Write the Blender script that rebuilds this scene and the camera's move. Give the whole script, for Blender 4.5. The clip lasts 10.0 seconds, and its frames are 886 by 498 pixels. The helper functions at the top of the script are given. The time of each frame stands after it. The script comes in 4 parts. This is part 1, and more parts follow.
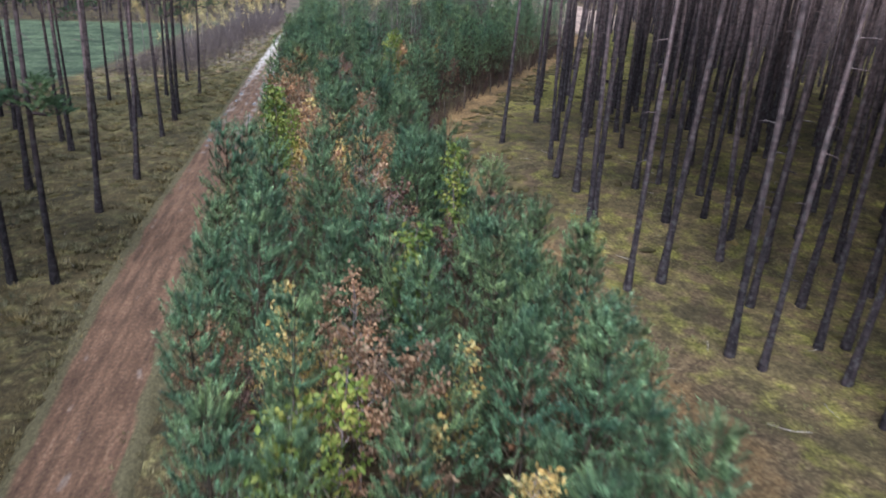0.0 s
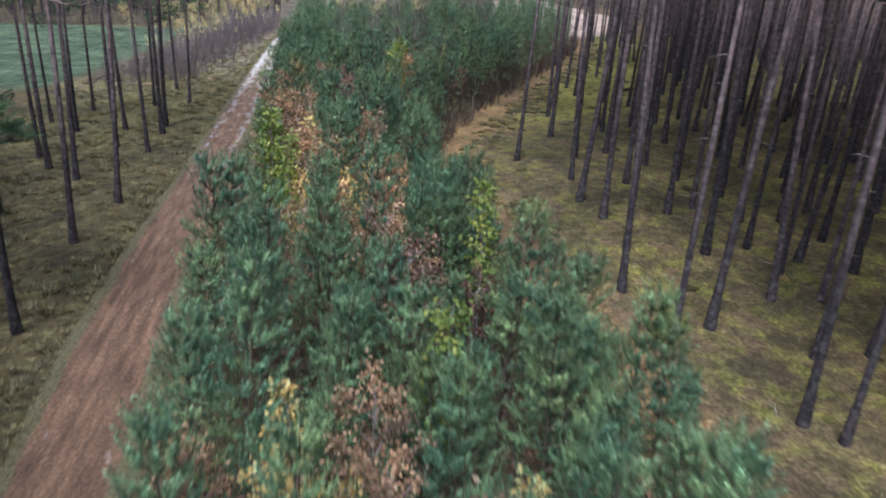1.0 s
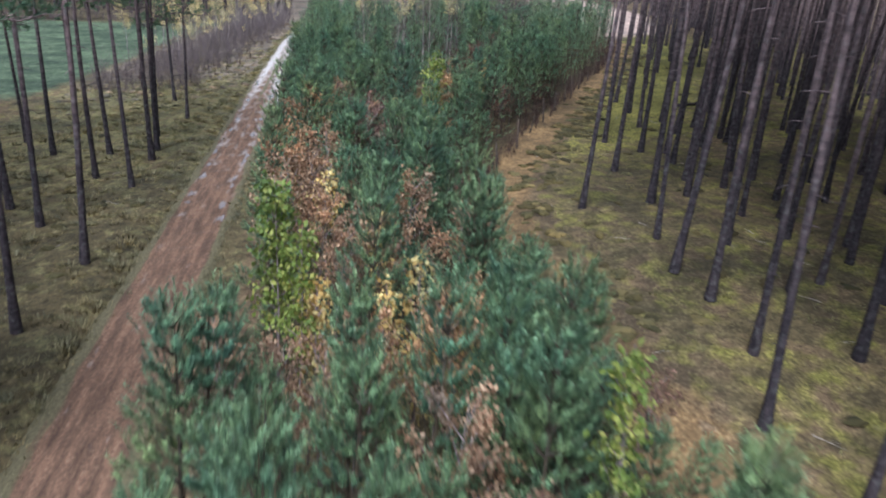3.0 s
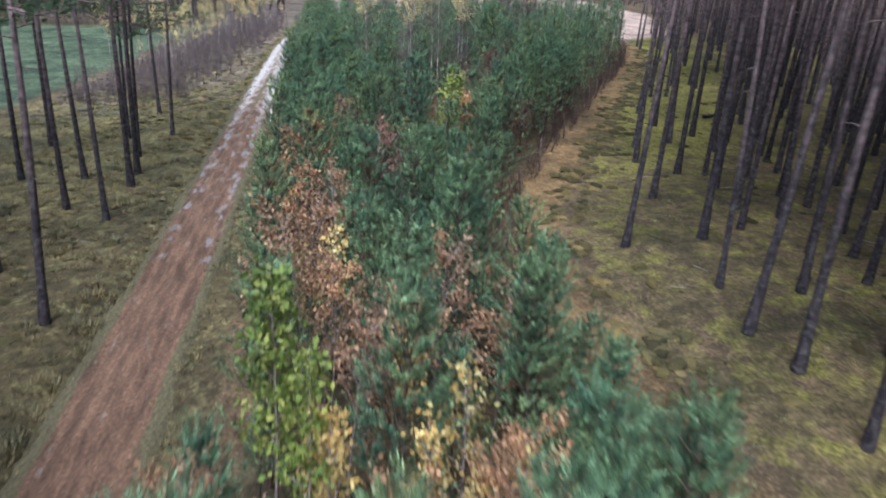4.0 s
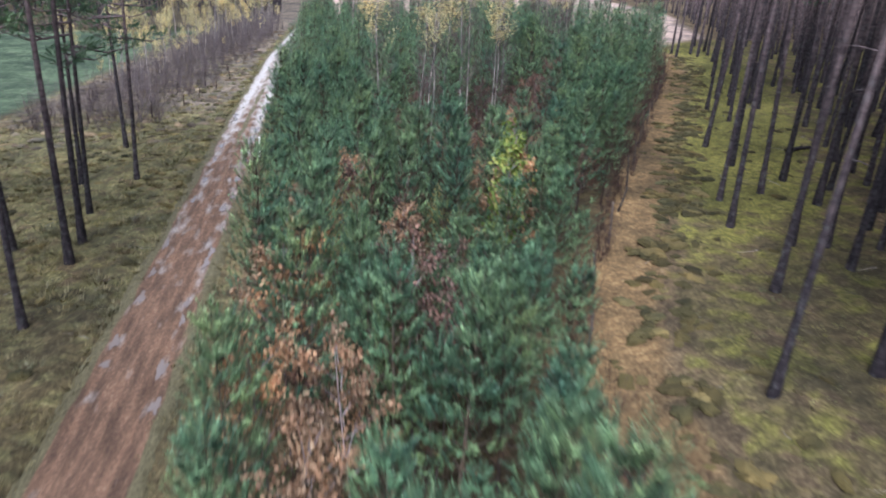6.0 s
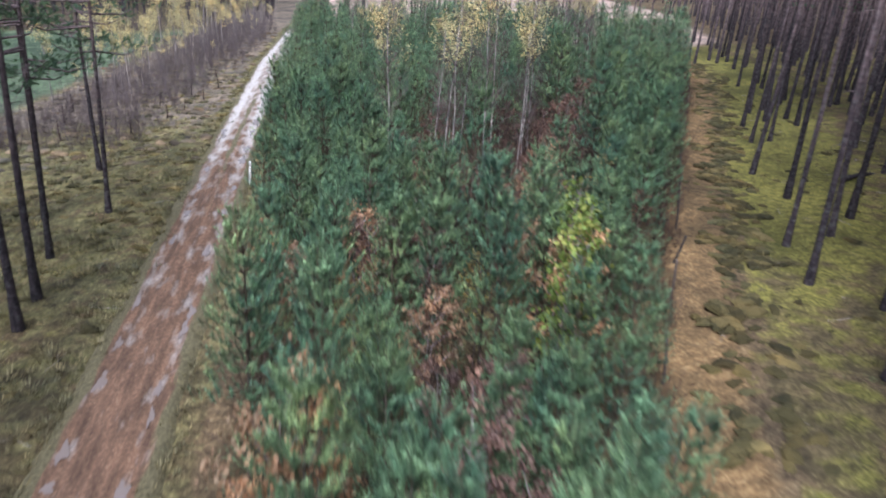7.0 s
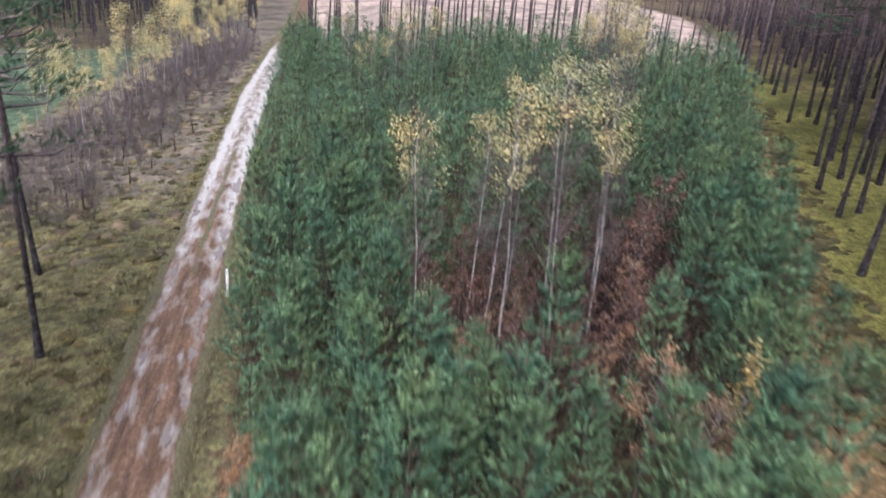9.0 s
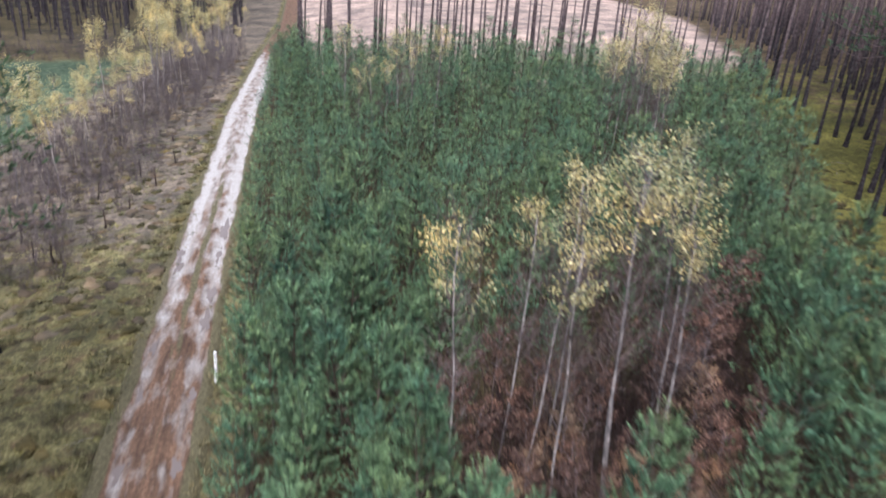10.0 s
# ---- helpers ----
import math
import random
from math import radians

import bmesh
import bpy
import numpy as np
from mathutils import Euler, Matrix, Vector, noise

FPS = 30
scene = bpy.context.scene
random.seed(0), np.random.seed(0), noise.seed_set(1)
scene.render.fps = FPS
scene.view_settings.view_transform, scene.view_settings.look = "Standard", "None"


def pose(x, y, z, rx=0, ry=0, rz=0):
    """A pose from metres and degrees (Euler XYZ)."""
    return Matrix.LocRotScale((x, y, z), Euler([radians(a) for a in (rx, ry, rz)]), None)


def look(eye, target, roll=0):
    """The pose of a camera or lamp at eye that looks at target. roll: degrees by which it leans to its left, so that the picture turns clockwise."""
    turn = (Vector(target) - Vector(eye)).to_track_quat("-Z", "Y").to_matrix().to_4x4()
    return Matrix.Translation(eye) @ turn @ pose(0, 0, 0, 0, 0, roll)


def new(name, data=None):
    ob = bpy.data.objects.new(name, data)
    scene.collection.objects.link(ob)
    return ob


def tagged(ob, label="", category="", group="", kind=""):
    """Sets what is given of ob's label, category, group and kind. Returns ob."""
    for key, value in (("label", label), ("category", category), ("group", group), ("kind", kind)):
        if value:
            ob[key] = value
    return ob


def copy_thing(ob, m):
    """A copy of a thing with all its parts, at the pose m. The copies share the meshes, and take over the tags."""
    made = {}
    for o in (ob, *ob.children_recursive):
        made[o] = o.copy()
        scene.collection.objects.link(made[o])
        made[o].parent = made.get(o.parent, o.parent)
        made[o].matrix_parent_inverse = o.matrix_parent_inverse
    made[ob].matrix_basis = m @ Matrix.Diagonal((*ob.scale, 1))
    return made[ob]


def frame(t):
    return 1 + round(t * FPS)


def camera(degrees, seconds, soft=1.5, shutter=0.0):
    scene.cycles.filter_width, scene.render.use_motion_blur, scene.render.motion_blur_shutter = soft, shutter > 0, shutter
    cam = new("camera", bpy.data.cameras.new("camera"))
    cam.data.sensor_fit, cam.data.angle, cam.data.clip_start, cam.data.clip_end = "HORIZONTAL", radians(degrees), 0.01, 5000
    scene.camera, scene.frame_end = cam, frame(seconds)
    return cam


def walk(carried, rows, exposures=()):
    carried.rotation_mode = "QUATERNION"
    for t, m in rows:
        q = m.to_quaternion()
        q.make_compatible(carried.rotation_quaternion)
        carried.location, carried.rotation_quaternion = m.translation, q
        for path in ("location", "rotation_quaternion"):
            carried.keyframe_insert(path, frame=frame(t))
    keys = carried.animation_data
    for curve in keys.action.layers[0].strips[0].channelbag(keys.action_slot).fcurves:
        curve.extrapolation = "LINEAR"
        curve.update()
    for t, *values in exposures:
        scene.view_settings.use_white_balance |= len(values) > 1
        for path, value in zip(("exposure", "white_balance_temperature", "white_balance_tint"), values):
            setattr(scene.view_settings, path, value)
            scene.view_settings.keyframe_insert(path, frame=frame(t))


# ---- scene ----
# the camera flies up a forest track: t, x, y, z, yaw, pitch, roll
cam = camera(62.2, 10.0, soft=1.85, shutter=0.8)
ROWS = [
    (0.0, 0.000, 0.000, 11.768, -8.92, -21.39, 4.43),
    (0.5, -0.205, 1.767, 11.681, -9.16, -21.23, 4.39),
    (1.0, -0.333, 3.762, 11.710, -9.34, -21.20, 4.47),
    (1.5, -0.266, 5.760, 11.770, -9.29, -21.33, 4.55),
    (2.0, -0.469, 7.894, 11.772, -9.20, -21.53, 4.66),
    (2.5, -0.645, 9.915, 11.890, -8.50, -21.82, 4.79),
    (4.0, -1.323, 16.921, 11.802, -9.08, -21.79, 4.47),
    (4.5, -1.379, 19.314, 11.819, -9.18, -21.86, 4.37),
    (5.0, -1.300, 21.920, 11.864, -8.92, -21.97, 4.26),
    (5.5, -1.369, 24.327, 11.925, -8.95, -22.05, 4.21),
    (7.0, -1.910, 32.340, 12.072, -9.68, -22.36, 4.61),
    (7.5, -2.123, 34.751, 12.480, -10.08, -22.55, 4.65),
    (8.0, -2.100, 37.227, 13.043, -10.09, -22.90, 4.49),
    (8.5, -2.138, 39.582, 13.525, -10.19, -22.96, 4.35),
    (9.0, -2.353, 42.056, 14.122, -10.65, -23.18, 4.17),
    (9.5, -2.599, 44.517, 14.662, -11.13, -23.45, 4.11),
    (10.0, -2.823, 46.999, 15.148, -11.70, -23.64, 3.99),
]
EXPOSURE = 1.40
walk(cam, [(t, pose(x, y, z, 90 + p, 0, yaw) @ pose(0, 0, 0, 0, 0, roll)) for t, x, y, z, yaw, p, roll in ROWS],
     [(0.0, EXPOSURE, 5300, 9), (4.0, EXPOSURE + 0.08, 5220, 9), (7.5, EXPOSURE + 0.16, 5340, 12.5), (10.0, EXPOSURE + 0.06, 5470, 12.5)])

# ---- light: an overcast autumn day ----
SUN_UP, SUN_ROUND = radians(57), radians(203)
world = bpy.data.worlds.new("overcast_sky")
scene.world = world
world.use_nodes = True
wn, wl = world.node_tree.nodes, world.node_tree.links
sky = wn.new("ShaderNodeTexSky")
sky.sky_type, sky.sun_disc, sky.sun_elevation, sky.sun_rotation = "NISHITA", False, SUN_UP, SUN_ROUND
sky.air_density, sky.dust_density = 1.0, 2.0
grey = wn.new("ShaderNodeHueSaturation")
grey.inputs["Saturation"].default_value = 0.3
wl.new(sky.outputs[0], grey.inputs["Color"])
wl.new(grey.outputs[0], wn["Background"].inputs[0])
wn["Background"].inputs[1].default_value = 0.056
sun = new("sun", bpy.data.lights.new("sun", "SUN"))
sun.data.energy, sun.data.angle, sun.data.color = 2.35, radians(35), (1.0, 0.98, 0.95)
sun.matrix_world = look((math.sin(SUN_ROUND) * math.cos(SUN_UP) * 90, math.cos(SUN_ROUND) * math.cos(SUN_UP) * 90, math.sin(SUN_UP) * 90), (0, 0, 0))


# ---- materials ----
def material(name, rough=0.8, spec=0.3):
    m = bpy.data.materials.new(name)
    m.use_nodes = True
    b = m.node_tree.nodes["Principled BSDF"]
    b.inputs["Roughness"].default_value = rough
    b.inputs["Specular IOR Level"].default_value = spec
    return m, m.node_tree.nodes, m.node_tree.links, b


def noise_node(nodes, links, scale, detail=4, coord=None, stretch=None):
    n = nodes.new("ShaderNodeTexNoise")
    n.inputs["Scale"].default_value, n.inputs["Detail"].default_value = scale, detail
    if coord is not None:
        if stretch:
            mp = nodes.new("ShaderNodeMapping")
            mp.inputs["Scale"].default_value = stretch
            links.new(coord, mp.inputs[0])
            coord = mp.outputs[0]
        links.new(coord, n.inputs["Vector"])
    return n.outputs[0]


def ramp(nodes, links, fac, *stops):
    r = nodes.new("ShaderNodeValToRGB")
    while len(r.color_ramp.elements) < len(stops):
        r.color_ramp.elements.new(0.5)
    for e, (p, c) in zip(r.color_ramp.elements, stops):
        e.position, e.color = p, (*c, 1) if len(c) == 3 else c
    links.new(fac, r.inputs[0])
    return r.outputs[0]


def mixed(nodes, links, fac, a, b, mode="MIX"):
    m = nodes.new("ShaderNodeMix")
    m.data_type, m.blend_type = "RGBA", mode
    for sock, val in ((m.inputs[0], fac), (m.inputs[6], a), (m.inputs[7], b)):
        if isinstance(val, (int, float)):
            sock.default_value = val
        elif isinstance(val, tuple):
            sock.default_value = (*val, 1)
        else:
            links.new(val, sock)
    return m.outputs[2]


def bump(nodes, links, b, height, strength, distance):
    n = nodes.new("ShaderNodeBump")
    n.inputs["Strength"].default_value, n.inputs["Distance"].default_value = strength, distance
    links.new(height, n.inputs["Height"])
    links.new(n.outputs[0], b.inputs["Normal"])


def leaf_material(name, dark, mid, light, rough=0.6, through_light=0.0, hue=0.35, shoots=0.0, spec=0.25):
    """Needles and leaves: a tone for each plant and for each blade."""
    m, n, l, b = material(name, rough, spec)
    geo = n.new("ShaderNodeNewGeometry")
    blades = ramp(n, l, geo.outputs["Random Per Island"], (0.0, dark), (0.5, mid), (1.0, light))
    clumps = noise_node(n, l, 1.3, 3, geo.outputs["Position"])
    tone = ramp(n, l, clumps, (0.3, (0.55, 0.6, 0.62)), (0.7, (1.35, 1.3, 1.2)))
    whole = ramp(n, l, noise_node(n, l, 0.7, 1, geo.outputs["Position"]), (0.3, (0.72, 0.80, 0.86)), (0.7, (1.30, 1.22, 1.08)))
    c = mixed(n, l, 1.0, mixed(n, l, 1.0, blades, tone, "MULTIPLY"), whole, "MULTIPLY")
    drift = ramp(n, l, noise_node(n, l, 0.55, 2, geo.outputs["Position"]), (0.35, (0.86, 0.97, 1.05)), (0.65, (1.25, 1.08, 0.88)))
    c = mixed(n, l, hue, c, drift, "MULTIPLY")
    # shade of the gaps and light on the shoots, put into the colour by noise
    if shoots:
        gap_shade = ramp(n, l, noise_node(n, l, 3.6, 2, geo.outputs["Position"]), (0.36, (0.36, 0.38, 0.39)), (0.64, (1.6, 1.56, 1.5)))
        c = mixed(n, l, shoots, c, gap_shade, "MULTIPLY")
    l.new(c, b.inputs["Base Color"])
    if through_light:
        t = n.new("ShaderNodeBsdfTranslucent")
        l.new(c, t.inputs[0])
        s = n.new("ShaderNodeMixShader")
        s.inputs[0].default_value = through_light
        l.new(b.outputs[0], s.inputs[1])
        l.new(t.outputs[0], s.inputs[2])
        l.new(s.outputs[0], n["Material Output"].inputs[0])
    return m


def bark_material(name, low, high, turn, scale=9):
    """Bark in plates; the upper stem of a pine is thin and reddish."""
    m, n, l, b = material(name, 0.9, 0.15)
    tc, inf, geo = n.new("ShaderNodeTexCoord"), n.new("ShaderNodeObjectInfo"), n.new("ShaderNodeNewGeometry")
    sep = n.new("ShaderNodeSeparateXYZ")
    l.new(tc.outputs["Object"], sep.inputs[0])
    up = n.new("ShaderNodeMapRange")
    up.inputs[1].default_value, up.inputs[2].default_value = turn
    l.new(sep.outputs[2], up.inputs[0])
    plates = noise_node(n, l, scale, 5, tc.outputs["Object"], (1, 1, 0.25))
    tone = ramp(n, l, plates, (0.3, (0.45, 0.45, 0.48)), (0.7, (1.5, 1.45, 1.4)))
    rings = ramp(n, l, noise_node(n, l, 1.0, 3, tc.outputs["Object"], (1.5, 1.5, 5.0)), (0.35, (0.7, 0.7, 0.7)), (0.65, (1.35, 1.33, 1.3)))
    c = mixed(n, l, up.outputs[0], low, high)
    c = mixed(n, l, 1.0, mixed(n, l, 1.0, c, tone, "MULTIPLY"), rings, "MULTIPLY")
    # pale grey mottling: haze over the trunks, put into the bark colour
    haze_mottle = ramp(n, l, noise_node(n, l, 6.0, 4, geo.outputs["Position"]), (0.5, (0, 0, 0)), (0.75, (0.3, 0.3, 0.3)))
    c = mixed(n, l, haze_mottle, c, (0.22, 0.22, 0.2))
    whole = ramp(n, l, inf.outputs["Random"], (0.0, (0.7, 0.7, 0.72)), (1.0, (1.3, 1.25, 1.25)))
    l.new(mixed(n, l, 1.0, c, whole, "MULTIPLY"), b.inputs["Base Color"])
    bump(n, l, b, plates, 0.8, 0.03)
    return m


# dark blades and strong shoots noise paint the shaded gaps in the crowns
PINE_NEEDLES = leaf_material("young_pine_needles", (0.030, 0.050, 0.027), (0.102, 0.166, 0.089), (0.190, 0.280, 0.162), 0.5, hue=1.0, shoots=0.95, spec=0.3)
TALL_NEEDLES = leaf_material("tall_pine_needles", (0.045, 0.082, 0.042), (0.08, 0.13, 0.07), (0.13, 0.19, 0.105))
OAK_BROWN = leaf_material("dry_oak_leaves", (0.16, 0.088, 0.054), (0.29, 0.162, 0.102), (0.46, 0.305, 0.20), 0.6, 0.2)
OAK_ORANGE = leaf_material("orange_oak_leaves", (0.20, 0.10, 0.055), (0.36, 0.19, 0.105), (0.52, 0.33, 0.20), 0.6, 0.2)
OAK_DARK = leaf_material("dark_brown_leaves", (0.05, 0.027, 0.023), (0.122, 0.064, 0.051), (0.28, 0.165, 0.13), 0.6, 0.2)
LEAF_YELLOW = leaf_material("yellow_leaves", (0.34, 0.21, 0.07), (0.54, 0.38, 0.14), (0.74, 0.62, 0.30), 0.6, 0.3)
BIRCH_LEAF = leaf_material("pale_birch_leaves", (0.49, 0.36, 0.14), (0.68, 0.55, 0.26), (0.84, 0.75, 0.46), 0.6, 0.3)
DEAD_NEEDLES = leaf_material("dead_brown_needles", (0.05, 0.028, 0.018), (0.10, 0.056, 0.034), (0.18, 0.105, 0.065), 0.8)
LEAF_GREEN = leaf_material("yellow_green_leaves", (0.10, 0.14, 0.03), (0.185, 0.24, 0.055), (0.36, 0.35, 0.10), 0.6, 0.3)
DRY_GRASS = leaf_material("dry_grass", (0.07, 0.06, 0.028), (0.13, 0.105, 0.052), (0.25, 0.21, 0.12))
PALE_GRASS = leaf_material("pale_grass", (0.11, 0.105, 0.04), (0.19, 0.17, 0.07), (0.31, 0.27, 0.14))
HEATHER = leaf_material("dark_heather", (0.036, 0.028, 0.012), (0.06, 0.048, 0.019), (0.12, 0.092, 0.04), 0.95)
BROWN_HEATH = leaf_material("brown_heather", (0.06, 0.043, 0.03), (0.105, 0.076, 0.054), (0.19, 0.145, 0.10), 0.95)
MOSS_TUFT = leaf_material("moss_tuft", (0.075, 0.072, 0.022), (0.13, 0.124, 0.04), (0.22, 0.20, 0.08))
PINE_BARK = bark_material("pine_bark", (0.038, 0.031, 0.034), (0.19, 0.14, 0.135), (3.5, 12.0))
YOUNG_BARK = bark_material("young_pine_bark", (0.075, 0.05, 0.036), (0.075, 0.06, 0.04), (0.5, 3.0), 20)
BIRCH_BARK = bark_material("birch_bark", (0.17, 0.145, 0.13), (0.36, 0.32, 0.295), (0.5, 3.0), 6)
TWIG_BARK = bark_material("bare_twigs", (0.135, 0.105, 0.10), (0.24, 0.195, 0.19), (0.3, 3.0), 15)
BIRCH_TWIG = bark_material("birch_twigs", (0.085, 0.062, 0.056), (0.13, 0.098, 0.09), (0.3, 6.0), 15)
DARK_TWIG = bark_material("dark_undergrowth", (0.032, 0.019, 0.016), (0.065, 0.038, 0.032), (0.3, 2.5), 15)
OLD_WOOD = bark_material("weathered_wood", (0.075, 0.058, 0.046), (0.10, 0.08, 0.064), (0.0, 2.0), 14)
PALE_WOOD = bark_material("bleached_twigs", (0.30, 0.27, 0.235), (0.34, 0.30, 0.265), (0.0, 2.0), 14)
WHITE_PAINT = bark_material("white_painted_wood", (0.75, 0.74, 0.72), (0.8, 0.79, 0.77), (0.1, 0.5), 10)


def ground_material():
    m, n, l, b = material("forest_floor", 0.9, 0.2)
    geo = n.new("ShaderNodeNewGeometry")
    pos = geo.outputs["Position"]

    def attr(name):
        a = n.new("ShaderNodeAttribute")
        a.attribute_name = name
        return a.outputs["Fac"]

    fine, mid, big = noise_node(n, l, 9, 6, pos), noise_node(n, l, 1.1, 5, pos), noise_node(n, l, 0.25, 3, pos)
    litter = ramp(n, l, fine, (0.3, (0.055, 0.036, 0.022)), (0.55, (0.115, 0.079, 0.043)), (0.75, (0.21, 0.155, 0.088)))
    worn_lane = ramp(n, l, fine, (0.3, (0.085, 0.050, 0.024)), (0.55, (0.165, 0.104, 0.048)), (0.75, (0.28, 0.19, 0.095)))
    moss = ramp(n, l, fine, (0.3, (0.06, 0.053, 0.016)), (0.55, (0.165, 0.146, 0.036)), (0.78, (0.31, 0.27, 0.08)))
    grass = ramp(n, l, fine, (0.3, (0.07, 0.06, 0.032)), (0.55, (0.165, 0.142, 0.06)), (0.78, (0.33, 0.285, 0.15)))
    heath = ramp(n, l, fine, (0.3, (0.085, 0.065, 0.05)), (0.55, (0.165, 0.128, 0.098)), (0.78, (0.28, 0.225, 0.175)))
    bare = ramp(n, l, fine, (0.3, (0.28, 0.19, 0.155)), (0.7, (0.48, 0.36, 0.30)))
    field = ramp(n, l, mid, (0.3, (0.045, 0.062, 0.034)), (0.5, (0.068, 0.092, 0.052)), (0.72, (0.11, 0.132, 0.08)))

    def worn(name, soft=0.9, grain=mid):
        """An attribute with its edge broken up by the noise."""
        s = n.new("ShaderNodeMath")
        s.operation = "ADD"
        l.new(attr(name), s.inputs[0])
        k = n.new("ShaderNodeMath")
        k.operation = "MULTIPLY_ADD"
        k.inputs[1].default_value, k.inputs[2].default_value = 2.0 * soft, -soft
        l.new(grain, k.inputs[0])
        l.new(k.outputs[0], s.inputs[1])
        return ramp(n, l, s.outputs[0], (0.32, (0, 0, 0)), (0.68, (1, 1, 1)))

    # dark needle duff whose tone also carries painted tree shade
    shade_duff = ramp(n, l, fine, (0.3, (0.045, 0.034, 0.018)), (0.55, (0.086, 0.065, 0.032)), (0.78, (0.16, 0.125, 0.065)))
    c = mixed(n, l, worn("moss"), litter, moss)
    c = mixed(n, l, worn("shade_duff", 1.1, noise_node(n, l, 0.75, 5, pos)), c, shade_duff)
    c = mixed(n, l, worn("grass", 1.0, noise_node(n, l, 1.7, 5, pos)), c, grass)
    c = mixed(n, l, worn("lane", 0.6), c, worn_lane)
    c = mixed(n, l, worn("heath"), c, heath)
    c = mixed(n, l, worn("bare", 0.3), c, bare)
    c = mixed(n, l, worn("field", 0.3), c, field)
    c = mixed(n, l, 1.0, c, ramp(n, l, big, (0.34, (0.55, 0.57, 0.58)), (0.66, (1.35, 1.32, 1.25))), "MULTIPLY")
    c = mixed(n, l, 1.0, c, ramp(n, l, noise_node(n, l, 2.6, 6, pos), (0.34, (0.62, 0.62, 0.63)), (0.66, (1.25, 1.23, 1.2))), "MULTIPLY")
    l.new(c, b.inputs["Base Color"])
    bump(n, l, b, fine, 0.9, 0.06)
    return m


def road_material():
    m, n, l, b = material("wet_sandy_track", 0.8, 0.4)
    geo = n.new("ShaderNodeNewGeometry")
    pos = geo.outputs["Position"]
    fine, mid = noise_node(n, l, 11, 6, pos), noise_node(n, l, 1.4, 5, pos, (2.2, 0.3, 1))
    earth = ramp(n, l, fine, (0.3, (0.082, 0.044, 0.028)), (0.55, (0.150, 0.082, 0.047)), (0.78, (0.235, 0.148, 0.094)))
    # pale sand, with the sky's glare on the wet track painted into it
    sand_glare = ramp(n, l, fine, (0.3, (0.28, 0.235, 0.205)), (0.7, (0.52, 0.46, 0.42)))
    a = n.new("ShaderNodeAttribute")
    a.attribute_name = "sand_glare"
    s = n.new("ShaderNodeMath")
    s.operation = "ADD"
    l.new(a.outputs["Fac"], s.inputs[0])
    l.new(noise_node(n, l, 1.0, 5, pos, (2.4, 0.7, 1)), s.inputs[1])
    f = ramp(n, l, s.outputs[0], (0.64, (0, 0, 0)), (1.2, (1, 1, 1)))
    g = n.new("ShaderNodeAttribute")
    g.attribute_name = "verge"
    grass = ramp(n, l, fine, (0.3, (0.055, 0.045, 0.021)), (0.78, (0.18, 0.145, 0.072)))
    streak = noise_node(n, l, 1.0, 5, pos, (4.0, 0.45, 1))
    earth = mixed(n, l, 1.0, earth, ramp(n, l, streak, (0.34, (0.58, 0.56, 0.54)), (0.66, (1.38, 1.36, 1.34))), "MULTIPLY")
    v = n.new("ShaderNodeMath")
    v.operation = "ADD"
    l.new(g.outputs["Fac"], v.inputs[0])
    l.new(mid, v.inputs[1])
    c = mixed(n, l, ramp(n, l, v.outputs[0], (0.85, (0, 0, 0)), (1.15, (1, 1, 1))), mixed(n, l, f, earth, sand_glare), grass)
    l.new(c, b.inputs["Base Color"])
    bump(n, l, b, fine, 0.7, 0.04)
    return m


def water_material():
    m, n, l, b = material("puddle_water", 0.04, 0.5)
    # muddy water, base lightened to paint in part of the sky reflection
    b.inputs["Base Color"].default_value = (0.215, 0.165, 0.143, 1)
    return m


GROUND, ROAD, WATER = ground_material(), road_material(), water_material()

# ---- the lie of the land ----
rng = np.random.default_rng(7)


def smooth(a, b, x):
    t = np.clip((x - a) / (b - a), 0, 1)
    return t * t * (3 - 2 * t)


def land(x, y):
    """Height of the ground: it rises gently to the right of the track."""
    x, y = np.asarray(x, float), np.asarray(y, float)
    z = np.interp(x, [-60, -30, -16, -10, -5, 10, 20, 35, 60], [-3.2, -2.0, -0.9, -0.15, 0, 2.2, 2.4, 2.9, 3.2])
    return z * np.where(x > -5, 0.35 + 0.65 * smooth(20, 40, y), 1.0)


def road_mid(y):
    return np.interp(y, [-40, 14, 25, 35, 45, 55, 65, 80, 110, 136, 170, 260], [-5.2, -6.0, -6.9, -7.2, -7.25, -7.4, -7.5, -7.7, -7.75, -6.6, -4.6, -4.0])


def plot_left(y):
    return np.interp(y, [0, 10.4, 15, 20, 24, 31, 36, 46, 54, 61, 66, 76, 100, 124], [-1.5, -2.5, -3.3, -3.85, -3.8, -3.2, -3.6, -3.95, -4.3, -4.75, -5.05, -5.4, -5.5, -5.3])


def plot_right(y):
    return np.interp(y, [0, 9, 12, 14.5, 18, 22, 25, 29, 33, 36, 39, 43, 46, 49, 52, 54, 58, 64, 74, 87, 96, 106],
                     [7.4, 7.9, 8.2, 8.8, 7.9, 7.6, 7.2, 6.3, 5.8, 4.9, 4.7, 5.3, 6.3, 7.5, 9.0, 9.9, 11.9, 14.7, 19.5, 26.0, 29.8, 33.0])


def plot_back(x):
    return np.interp(x, [-6, 5, 13, 20, 25, 28, 33], [122, 111, 106, 104.5, 100, 97, 93])


def wood_edge(y):
    """The left border of the tall pines right of the plantation."""
    return np.interp(y, [0, 18, 25, 45, 55, 65, 75, 92, 113, 170], [12, 12, 10, 10.4, 14, 18.6, 23.4, 33, 41, 56])


